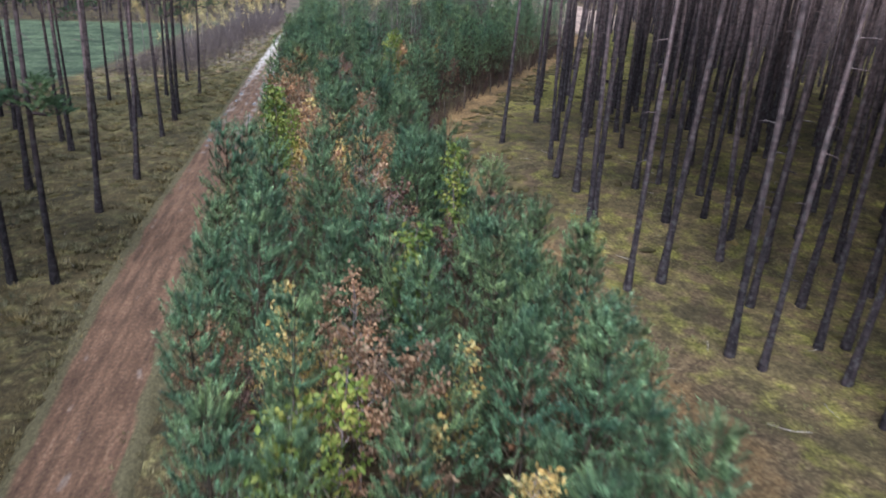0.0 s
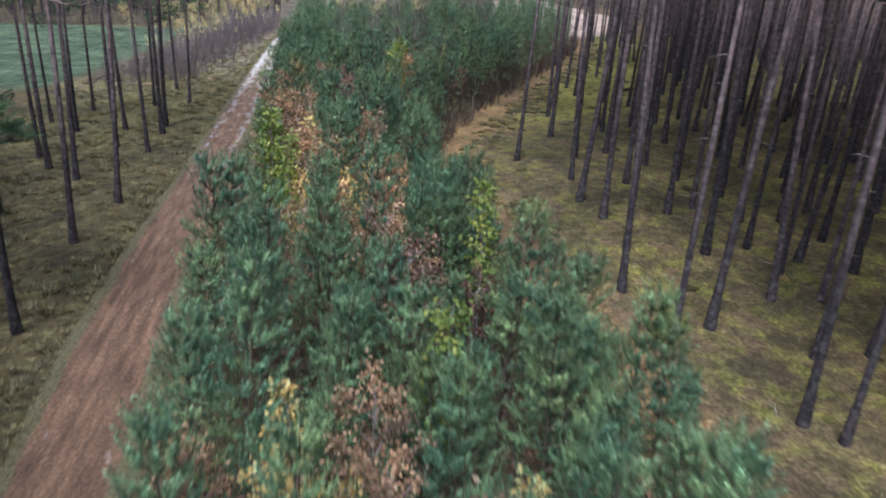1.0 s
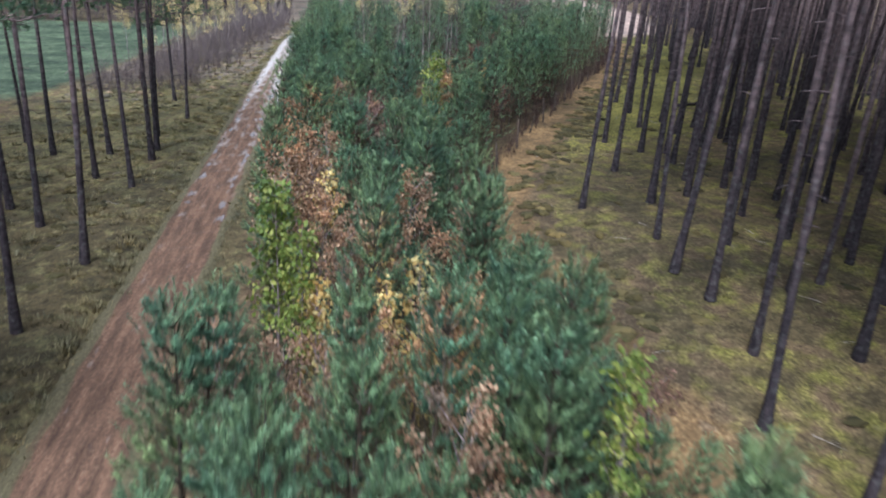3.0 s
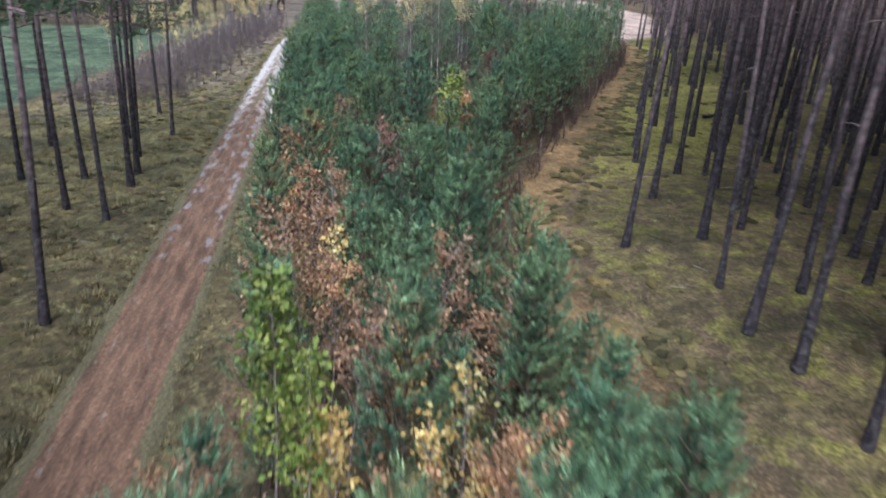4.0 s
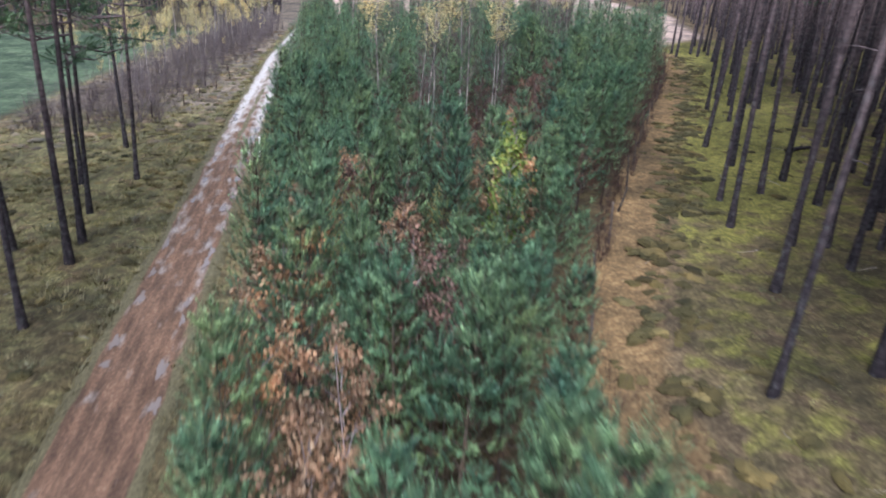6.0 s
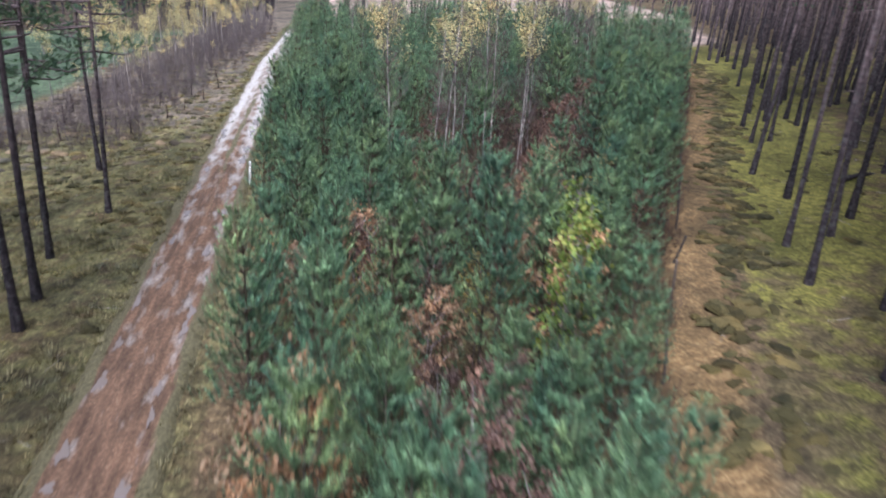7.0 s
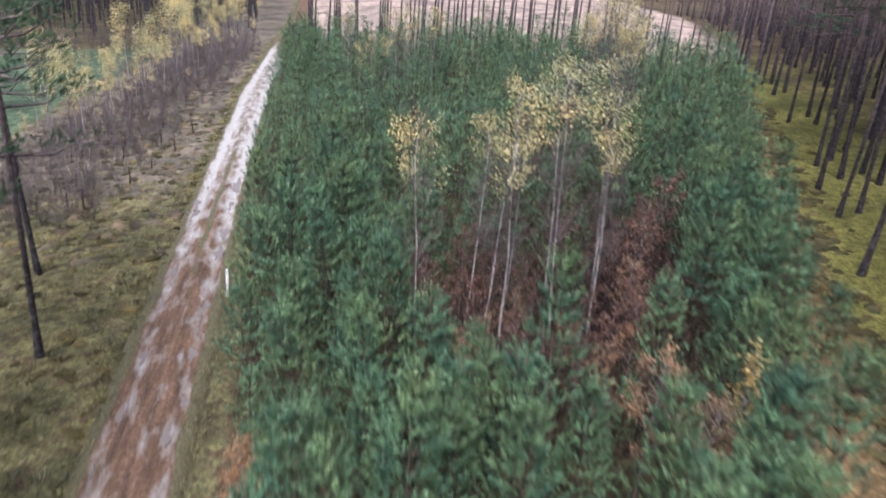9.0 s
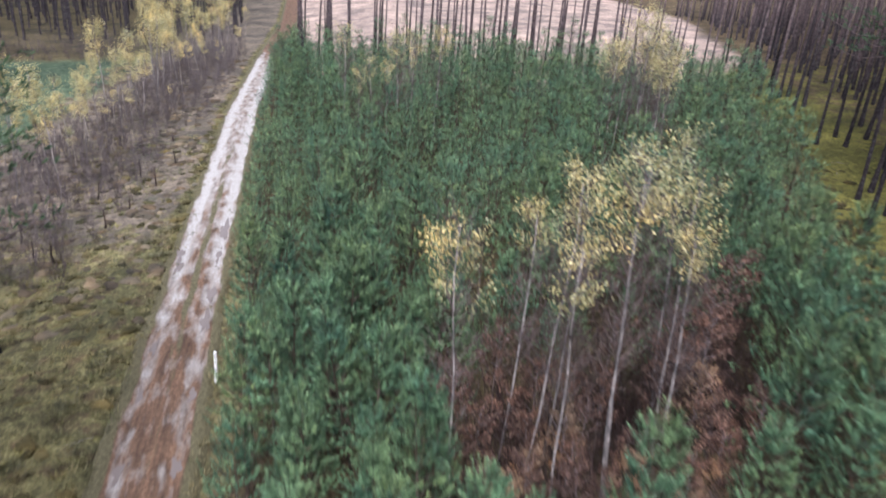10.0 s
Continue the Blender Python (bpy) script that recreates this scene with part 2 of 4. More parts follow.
# ---- mesh tools ----
class Build:
    """Collects triangles with a material number each."""

    def __init__(self):
        self.v, self.f, self.m, self.n = [], [], [], 0

    def add(self, v, f, m=0):
        v, f = np.asarray(v, float).reshape(-1, 3), np.asarray(f, int).reshape(-1, 3)
        self.v.append(v), self.f.append(f + self.n), self.m.append(np.full(len(f), m))
        self.n += len(v)
        return self

    def tube(self, pts, radii, sides=6, m=0):
        pts, radii = np.asarray(pts, float), np.asarray(radii, float)
        d = np.gradient(pts, axis=0)
        d /= np.linalg.norm(d, axis=1)[:, None]
        side = np.where(np.abs(d[:, 2:3]) > 0.9, [[1.0, 0, 0]], [[0, 0, 1.0]])
        e1 = np.cross(d, side)
        e1 /= np.linalg.norm(e1, axis=1)[:, None]
        e2 = np.cross(d, e1)
        a = np.arange(sides) * 2 * math.pi / sides
        v = pts[:, None] + radii[:, None, None] * (np.cos(a)[None, :, None] * e1[:, None] + np.sin(a)[None, :, None] * e2[:, None])
        k = np.arange(len(pts) - 1)[:, None] * sides
        j = np.arange(sides)[None]
        j2 = (j + 1) % sides
        q = np.stack([k + j, k + j2, k + sides + j2, k + sides + j], -1).reshape(-1, 4)
        f = np.concatenate([q[:, [0, 1, 2]], q[:, [0, 2, 3]]])
        top = (len(pts) - 1) * sides
        cap = [(top, top + i, top + i + 1) for i in range(1, sides - 1)]
        return self.add(v, np.concatenate([f, np.array(cap, int).reshape(-1, 3)]), m)

    def needles(self, shoots, count, reach, width, r, m=0, forward=0.7):
        """Bottle-brush shoots (rows of place, direction, length) of slim triangles."""
        s = np.asarray(shoots, float)
        p, d, ln = s[:, :3], s[:, 3:6], s[:, 6]
        d = d / np.linalg.norm(d, axis=1)[:, None]
        e1 = np.cross(d, r.normal(size=d.shape))
        e1 /= np.linalg.norm(e1, axis=1)[:, None]
        e2 = np.cross(d, e1)
        k = np.arange(count)
        along = (k + 0.5) / count
        ang = k * 2.4 + r.uniform(0, 6.3, (len(s), 1)) + r.normal(0, 0.3, (len(s), count))
        u = np.cos(ang)[..., None] * e1[:, None] + np.sin(ang)[..., None] * e2[:, None]
        base = p[:, None] + d[:, None] * (along[None, :, None] * ln[:, None, None])
        way = u + d[:, None] * (forward + 0.5 * along[None, :, None])
        way /= np.linalg.norm(way, axis=2)[..., None]
        tip = base + way * (reach * r.uniform(0.75, 1.2, (len(s), count)))[..., None]
        w = np.cross(way, d[:, None]) 
        w /= np.linalg.norm(w, axis=2)[..., None] + 1e-9
        v = np.stack([base - w * width / 2, base + w * width / 2, tip], 2).reshape(-1, 3)
        return self.add(v, np.arange(len(v)).reshape(-1, 3), m)

    def leaves(self, places, size, r, m=0):
        """Folded leaves: two triangles each, hanging at random."""
        p = np.asarray(places, float)
        a = r.normal(size=p.shape)
        a[:, 2] -= 0.4
        a /= np.linalg.norm(a, axis=1)[:, None]
        b = np.cross(a, r.normal(size=p.shape))
        b /= np.linalg.norm(b, axis=1)[:, None]
        c = np.cross(a, b)
        s = (size * r.uniform(0.7, 1.3, len(p)))[:, None]
        v = np.stack([p, p + a * s * 0.5 + b * s * 0.32 + c * s * 0.1, p + a * s, p + a * s * 0.5 - b * s * 0.32 + c * s * 0.1], 1).reshape(-1, 3)
        k = np.arange(len(p))[:, None] * 4
        return self.add(v, np.concatenate([k + [0, 1, 2], k + [0, 2, 3]]), m)

    def arrays(self):
        return np.concatenate(self.v), np.concatenate(self.f), np.concatenate(self.m)

    def mesh(self, name, *mats, smooth_shade=False):
        v, f, mi = self.arrays()
        me = bpy.data.meshes.new(name)
        me.vertices.add(len(v))
        me.vertices.foreach_set("co", v.ravel().astype(np.float32))
        me.loops.add(len(f) * 3)
        me.loops.foreach_set("vertex_index", f.ravel().astype(np.int32))
        me.polygons.add(len(f))
        me.polygons.foreach_set("loop_start", np.arange(0, len(f) * 3, 3, dtype=np.int32))
        me.polygons.foreach_set("material_index", mi.astype(np.int32))
        me.polygons.foreach_set("use_smooth", np.full(len(f), smooth_shade))
        for mt in mats:
            me.materials.append(mt)
        me.update(calc_edges=True)
        return me


def part(name, mesh, parent, label=""):
    ob = new(name, mesh)
    ob.parent = parent
    return tagged(ob, label)


def thing(name, label, category, group, parts):
    """An Empty at the base with one mesh for each part."""
    top = tagged(new(name), label, category, group)
    for n, me in parts:
        p = part(n, me, top)
        if n in ("branchwork", "crown", "foliage"):
            tagged(p, kind="stuff")
    return top


def spot(x, y, turn=0.0, size=1.0, lean=(0, 0), sink=0.03, stretch=1.0):
    return (pose(x, y, float(land(x, y)) - sink, lean[0], lean[1], turn) @ Matrix.Diagonal((size, size, size * stretch, 1)))


def scattered(template, spots):
    """One Build made of many placed copies of templates (v, f, m)."""
    out = Build()
    for k, m in spots:
        v, f, mi = template[k]
        a = np.array(m)
        out.v.append(v @ a[:3, :3].T + a[:3, 3]), out.f.append(f + out.n), out.m.append(mi)
        out.n += len(v)
    return out


def sowing(x0, x1, y0, y1, gap, inside, taken=(), r=None):
    """Places at least about gap apart (jittered cells) that satisfy inside(x, y)."""
    r = r or rng
    out = []
    have = np.array(taken, float).reshape(-1, 2)
    for gx in np.arange(x0, x1, gap):
        for gy in np.arange(y0, y1, gap):
            x, y = gx + r.uniform(0.12, 0.88) * gap, gy + r.uniform(0.12, 0.88) * gap
            if inside(x, y) and (not len(have) or np.min(np.hypot(have[:, 0] - x, have[:, 1] - y)) > 0.75 * gap):
                out.append((x, y))
    return out


# ---- ground and track ----
def soft_bumps(x, y, size, r, waves=14):
    z = np.zeros_like(x)
    for _ in range(waves):
        a, k = r.uniform(0, 6.3), r.uniform(0.6, 1.6) / size
        z += np.sin(x * k * math.cos(a) * 6.3 + y * k * math.sin(a) * 6.3 + r.uniform(0, 6.3))
    return z / waves ** 0.5


def grid_mesh(name, xs, ys, height, mat, attrs):
    gx, gy = np.meshgrid(xs, ys)
    gz = height(gx, gy)
    b = Build()
    nx = len(xs)
    i = (np.arange(len(ys) - 1)[:, None] * nx + np.arange(nx - 1)[None]).ravel()
    f = np.concatenate([np.stack([i, i + 1, i + nx + 1], 1), np.stack([i, i + nx + 1, i + nx], 1)])
    b.add(np.stack([gx, gy, gz], -1).reshape(-1, 3), f)
    me = b.mesh(name, mat, smooth_shade=True)
    for key, fn in attrs.items():
        at = me.attributes.new(key, "FLOAT", "POINT")
        at.data.foreach_set("value", np.clip(fn(gx, gy), 0, 1).astype(np.float32).ravel())
    return me


def steps(*spans):
    out = [spans[0][0]]
    for a, b, n in spans:
        out += list(np.linspace(a, b, n + 1)[1:])
    return np.array(out)


def ground_height(x, y):
    z = land(x, y)
    z = z + 0.05 * soft_bumps(x, y, 5.0, np.random.default_rng(3)) + 0.025 * soft_bumps(x, y, 1.4, np.random.default_rng(4))
    d = np.abs(x - road_mid(y))
    return z - 0.16 * (1 - smooth(1.5, 2.0, d)) * (y > -60)


def lane(x, y):
    """The needle-strewn lane between the plantation and the tall pines."""
    return smooth(-2.0, 0.5, x - plot_right(y)) * (1 - smooth(1.0, 3.4, x - plot_right(y))) * (y < 110)


def right_wood(x, y):
    return smooth(1.6, 3.4, x - plot_right(y))


ground = tagged(new("ground", grid_mesh(
    "ground", steps((-1500, -120, 12), (-120, -30, 30), (-30, 45, 190), (45, 120, 36), (120, 1500, 12)),
    steps((-1000, -40, 10), (-40, 0, 20), (0, 120, 300), (120, 200, 50), (200, 2500, 24)), ground_height, GROUND, {
        # real moss; its fuller band along the far lane also paints sunlight there
        "moss": lambda x, y: (0.46 + 0.54 * smooth(46, 60, y) * (1 - smooth(6, 12, x - plot_right(y)))) * right_wood(x, y) * (y < 125) + (0.42 - 0.12 * smooth(50, 66, y)) * (x < -9) * (y < 85),
        # duff plus painted shade: near left verge, right wood, beneath the young pines
        "shade_duff": lambda x, y: (0.9 + 0.2 * (1 - smooth(34, 46, y))) * (x < road_mid(y) + 2.5) * (1 - 0.65 * smooth(44, 62, y)) * (1 - smooth(78, 90, y)) * (x > -40) + 0.47 * right_wood(x, y) * (1 - 0.8 * smooth(50, 62, y)) * (y < 125)
        + 1.0 * smooth(128, 140, y) * (1 - smooth(-4, -1, x)) + 0.95 * (x > plot_left(y)) * (1 - smooth(-1.2, 0.2, x - plot_right(y))) * (y < plot_back(x)),
        "lane": lambda x, y: 0.95 * lane(x, y),
        "grass": lambda x, y: (0.3 + 0.3 * smooth(44, 62, y)) * (x < road_mid(y) + 2.5) * smooth(-30, -22, x),
        "heath": lambda x, y: (0.95 * smooth(74, 92, y) * (1 - smooth(-2.5, -1.5, x - road_mid(y)))) * smooth(-3, 1, x + 19 + 0.1 * (138 - y)),
        "bare": lambda x, y: (smooth(-1, 8, y - plot_back(x) - 14 * smooth(20, 30, x)) * smooth(-4.5, -1.5, x) + smooth(150, 160, y) * smooth(-3, 0, x)) * (1 - smooth(-9, 1, x - wood_edge(y) - 8 * smooth(114, 128, y))),
        "field": lambda x, y: 0.85 * (1 - smooth(-4.5, 0, x + 18 + 0.1 * (138 - y))) * smooth(68, 80, y + 0.4 * (x + 25)) * (1 - smooth(136, 146, y))})),
    "mossy forest floor with needle litter and dry grass", "ground", kind="structure")


def road_height(x, y):
    d = x - road_mid(y)
    rut = 0.05 * np.exp(-((np.abs(d) - 0.85) / 0.28) ** 2)
    z = land(x, y) + 0.02 - rut + 0.015 * soft_bumps(x, y, 1.1, np.random.default_rng(9)) + 0.03 * np.exp(-(d / 0.4) ** 2)
    ragged = 0.07 * soft_bumps(y, x * 0, 6.0, np.random.default_rng(13)) + 0.06 * soft_bumps(y, x, 0.6, np.random.default_rng(14))
    return z - 0.25 * smooth(1.3, 1.8, np.abs(d) + ragged)


ys_road = steps((-40, 0, 40), (0, 140, 700), (140, 260, 60))
offs = np.linspace(-1.9, 1.9, 39)
gx, gy = np.meshgrid(offs, ys_road)
gx = gx + road_mid(gy)
rb = Build()
i0 = (np.arange(len(ys_road) - 1)[:, None] * 39 + np.arange(38)[None]).ravel()
rb.add(np.stack([gx, gy, road_height(gx, gy)], -1).reshape(-1, 3),
       np.concatenate([np.stack([i0, i0 + 1, i0 + 40], 1), np.stack([i0, i0 + 40, i0 + 39], 1)]))
road_me = rb.mesh("track", ROAD, smooth_shade=True)
d_road = np.abs(gx - road_mid(gy))
# paler with distance and in the ruts: sand plus painted sky glare
for key, val in (("sand_glare", (0.10 * smooth(44, 62, gy) + 0.24 * smooth(66, 94, gy) + (0.11 + 0.2 * smooth(62, 86, gy)) * np.exp(-((d_road - 0.8) / 0.26) ** 2) * smooth(34, 52, gy)) * (1 - smooth(132, 144, gy))),
                 ("verge", 0.8 * smooth(0.8, 1.45, d_road) + (0.16 + 0.34 * smooth(50, 80, gy) - 0.2 * smooth(84, 108, gy)) * np.exp(-(d_road / 0.32) ** 2) * smooth(20, 60, gy))):
    at = road_me.attributes.new(key, "FLOAT", "POINT")
    at.data.foreach_set("value", np.clip(val, 0, 1).astype(np.float32).ravel())
road = tagged(new("road", road_me), "wet reddish sandy forest track with two wheel ruts", "road", kind="structure")


def puddle(x, y, length, width, r):
    """A thin sheet of water with a ragged shore, along the rut."""
    n = 26
    a = np.arange(n) * 2 * math.pi / n
    k = 1 + 0.28 * np.sin(a * 3 + r.uniform(0, 6)) + 0.2 * np.sin(a * 5 + r.uniform(0, 6)) + r.uniform(-0.16, 0.16, n)
    py = y + np.sin(a) * length / 2 * k
    px = x + np.cos(a) * width / 2 * k + road_mid(py) - road_mid(y)
    z = float(road_height(np.array(x), np.array(y))) + 0.024
    v = np.stack([px, py, np.full(n, z)], 1)
    b = Build().add(np.vstack([[[x, y, z]], v]), [(0, 1 + i, 1 + (i + 1) % n) for i in range(n)])
    return tagged(new("puddle", b.mesh("puddle", WATER)), "shallow puddle in a wheel rut of the track", "puddle", "puddles on the track", "structure")


pr = np.random.default_rng(21)
for y in np.arange(42, 84, 2.3):
    for side in (-0.85, 0.85):
        if pr.random() < 0.6:
            yy = y + pr.uniform(-0.9, 0.9)
            far = float(smooth(60, 90, yy))
            puddle(float(road_mid(yy)) + side + pr.uniform(-0.15, 0.15), yy, pr.uniform(0.4, 1.1) + far * pr.uniform(0.4, 2.2), pr.uniform(0.14, 0.32) + 0.16 * far, pr)


# ---- tall pines ----
def tall_pine(r, height, girth, crown_from, full=True, lush=1, leaf=0.6, reach=1.0, tuft_at=()):
    """Trunk with a slight sweep, dead stubs, and a crown of long bare-based branches with needle clumps at their ends."""
    sides, seg = (10, 12) if full else (5, 4)
    t = np.linspace(0, 1, seg + 1)
    sweep = r.normal(0, 0.16, 2)
    path = np.stack([sweep[0] * np.sin(t * 3.0), sweep[1] * np.sin(t * 2.4), t * height], 1)
    rad = girth * (1 - 0.78 * t) * (1 + 0.45 * np.exp(-t * height / 0.35))
    trunk, crown = Build().tube(path, rad, sides), Build()

    def at(h):
        return np.array([np.interp(h, path[:, 2], path[:, 0]), np.interp(h, path[:, 2], path[:, 1]), h])

    for h in np.arange(2.5, crown_from, 0.8 if full else 4.0):
        if r.random() < 0.75:
            a, ln = r.uniform(0, 6.3), r.uniform(0.25, 0.5) + max(0, h - 5) * 0.13 * r.random()
            p = at(h)
            d = np.array([math.cos(a), math.sin(a), r.uniform(-0.25, 0.3)])
            trunk.tube([p, p + d * ln * 0.6, p + d * ln + [0, 0, -0.06]], [0.022, 0.015, 0.006], 4 if full else 3)
    shoots = []
    heights = list(np.arange(crown_from, height - 0.2, 0.5 if full else 1.2)) + list(tuft_at)
    for h in heights:
        for _ in range(2):
            a, f = r.uniform(0, 6.3), max(0.0, (h - crown_from) / (height - crown_from))
            ln = (1.1 + 1.5 * math.sin(math.pi * min(1, f + 0.28))) * r.uniform(0.65, 1.15) * (1 - 0.45 * f) * reach
            if h < crown_from:
                ln *= 0.4
            d = np.array([math.cos(a), math.sin(a), -0.1 + 0.7 * f])
            p = at(h)
            q = p + d * ln + [0, 0, 0.12 * ln]
            if full:
                crown.tube([p, p + d * ln * 0.55 - [0, 0, 0.04 * ln], q], [0.05, 0.03, 0.01], 4, 1)
            else:
                crown.tube([p, q], [0.05, 0.015], 3, 1)
            if full and lush > 1:
                side = np.cross(d, (0, 0, 1))
                for s in np.linspace(0.42, 1.0, 4):
                    for sd in (-1, 1):
                        c = p + (q - p) * s
                        e = c + side * sd * r.uniform(0.2, 0.5) * ln * 0.5 + d * 0.15 + [0, 0, r.uniform(0.0, 0.2)]
                        crown.tube([c, e], [0.012, 0.005], 3, 1)
                        for _ in range(3):
                            shoots.append((*(e + r.normal(0, 0.11, 3)), *(d * 0.6 + side * sd * 0.6 + r.normal(0, 0.4, 3) + [0, 0, 0.6]), r.uniform(0.18, 0.34)))
            else:
                for s in np.linspace(0.4, 1.0, 5 if full else 4):
                    c = p + (q - p) * s + r.normal(0, 0.16, 3)
                    shoots.append((*c, *(d + r.normal(0, 0.5, 3) + [0, 0, 0.5]), r.uniform(0.25, 0.5)))
    if full and lush > 1:
        crown.needles(shoots, 40, 0.13, 0.019, r)
    else:
        crown.needles(shoots, 9 if full else 3, 0.36 if full else 0.7, 0.17 if full else leaf, r)
    return trunk, crown


def pine_parts(b):
    return [("trunk", b[0].mesh("pine_trunk", PINE_BARK, smooth_shade=True)), ("crown", b[1].mesh("pine_crown", TALL_NEEDLES, PINE_BARK))]


LEFT_PINES = [(-19.0, 64.8), (-18.0, 57.4), (-17.9, 50.2), (-16.4, 47.3), (-15.9, 39.2), (-14.6, 56.9), (-14.6, 65.8), (-14.3, 73.3),
              (-14.0, 44.4), (-13.8, 51.6), (-12.8, 61.0), (-11.9, 57.0), (-11.9, 66.0), (-11.7, 54.8), (-11.4, 49.4), (-11.6, 26.1),
              (-10.9, 34.0), (-10.6, 39.6), (-10.1, 26.0)]
RIGHT_PINES = [(9.5, 41.4), (10.1, 26.8), (10.75, 23.7), (11.0, 35.0), (11.5, 33.1), (12.3, 24.3), (12.4, 19.0), (13.0, 18.1), (13.0, 47.3),
               (12.9, 42.1), (14.1, 37.3), (14.4, 53.1), (14.7, 29.7), (14.7, 33.6), (15.7, 56.6), (15.8, 19.5), (15.9, 51.2), (16.1, 34.1),
               (16.1, 45.6), (16.4, 40.5), (16.7, 30.1), (16.8, 19.5), (17.3, 51.0), (17.5, 44.4), (18.1, 40.3), (18.2, 57.5), (18.3, 35.7),
               (18.5, 29.2), (19.2, 37.2), (19.3, 62.4), (19.6, 66.1), (19.8, 32.8), (20.4, 52.9), (20.7, 59.8), (21.5, 51.4), (23.1, 72.5),
               (24.1, 27.8), (24.8, 76.6), (24.7, 73.1), (27.6, 78.6), (27.7, 81.0), (29.1, 77.3), (32.7, 91.8), (35.8, 86.8), (35.5, 93.6), (34.4, 91.0), (29.3, 82.0),
               (37.8, 102.1), (39.6, 106.9), (39.7, 103.4), (42.2, 112.0), (41.2, 111.0), (37.6, 93.0), (40.1, 96.8), (42.4, 116.3), (44.3, 118.4),
               (44.9, 121.9), (44.4, 124.6), (32.1, 84.4), (44.0, 99.6), (29.6, 79.4)]

tr = np.random.default_rng(11)
tall = [tall_pine(tr, tr.uniform(16.5, 19), tr.uniform(0.112, 0.15), tr.uniform(11.8, 12.6)) for _ in range(5)]
tall_left = [tall_pine(tr, tr.uniform(15.5, 18), tr.uniform(0.125, 0.16), tr.uniform(9.6, 10.4), lush=2, reach=0.9) for _ in range(3)]
low_left = [tall_pine(tr, tr.uniform(14.5, 16), tr.uniform(0.125, 0.15), 7.2, lush=2, reach=1.35) for _ in range(2)]
slim = [tall_pine(tr, tr.uniform(16, 18), tr.uniform(0.10, 0.14), 10.5, False) for _ in range(4)]
thin = [tall_pine(tr, tr.uniform(16, 18), tr.uniform(0.10, 0.14), 11.5, False, leaf=0.12) for _ in range(4)]


def plant(originals, places, r, size=(0.9, 1.1), lean=1.4):
    """The first of each kind stands where it was made; the rest are copies."""
    for k, (x, y) in enumerate(places):
        s = r.uniform(*size)
        m = spot(x, y, r.uniform(0, 360), s, r.normal(0, lean, 2), stretch=r.uniform(0.95, 1.08))
        if k < len(originals):
            originals[k].matrix_basis = m
        else:
            copy_thing(originals[int(r.integers(len(originals)))], m)


right_kinds = [thing("pine_tree", "tall straight pine with dark bark on mossy forest floor", "pine tree", "tall pines of the wood", pine_parts(b)) for b in tall]
left_kinds = [thing("pine_tree", "tall pine with green lower branches beside the track", "pine tree", "tall pines beside the track", pine_parts(b)) for b in tall_left]
wood = sowing(11, 105, -50, 175, 2.55, lambda x, y: x > wood_edge(y) + 0.8 + 6.5 * smooth(55, 66, y) and (y > 18 or x > 13) and x < wood_edge(y) + (62 if y > 0 else 25), RIGHT_PINES, tr)
wood.sort(key=lambda p: (p[0] - wood_edge(p[1])) + 0.12 * abs(p[1] - 55))
near_wood, far_wood = wood[:170], wood[170:]
left_wood = sowing(-34, -13, -30, 72, 5.2, lambda x, y: x < -15 and y < 74 + 0.5 * (x + 14), LEFT_PINES, tr)
back_row = sowing(-4, 62, 104, 152, 2.4, lambda x, y: 2.0 < y - plot_back(x) < 15 and x < wood_edge(y) + 3, (), tr)
plant(right_kinds, [p for p in RIGHT_PINES if p not in ((27.7, 81.0), (29.1, 77.3), (35.8, 86.8))] + near_wood, tr)
branchy = [thing("pine_tree", "pine with long low branches at the edge of the wood", "pine tree", "tall pines of the wood", pine_parts(tall_pine(tr, 16.0, 0.13, 8.2, lush=2, reach=1.5))) for _ in range(2)]
plant(branchy, [(27.7, 81.0), (29.1, 77.3), (33.5, 86.0)], tr)
low_kinds = [thing("pine_tree", "pine with low green branches at the wood edge", "pine tree", "tall pines beside the track", pine_parts(b)) for b in low_left]
plant(left_kinds, [p for p in LEFT_PINES + left_wood if p[1] < 60 and p != (-10.1, 26.0)], tr)
tufted = thing("pine_tree", "tall pine with a low tuft of green branches beside the track", "pine tree", "tall pines beside the track",
               pine_parts(tall_pine(tr, 16.5, 0.13, 10.5, lush=2, tuft_at=(6.3, 6.6, 6.9, 7.2))))
tufted.matrix_basis = spot(-10.1, 26.0, 40)
plant(low_kinds, [p for p in LEFT_PINES + left_wood if p[1] >= 60] + [(35.8, 86.8)], tr)


def all_of(b):
    """Trunk, branches and crown in one set of arrays, with a material number each."""
    o = Build()
    v, f, _ = b[0].arrays()
    o.add(v, f, 0)
    v, f, m = b[1].arrays()
    o.add(v, f[m == 0], 1).add(v, f[m == 1], 0)
    return o.arrays()


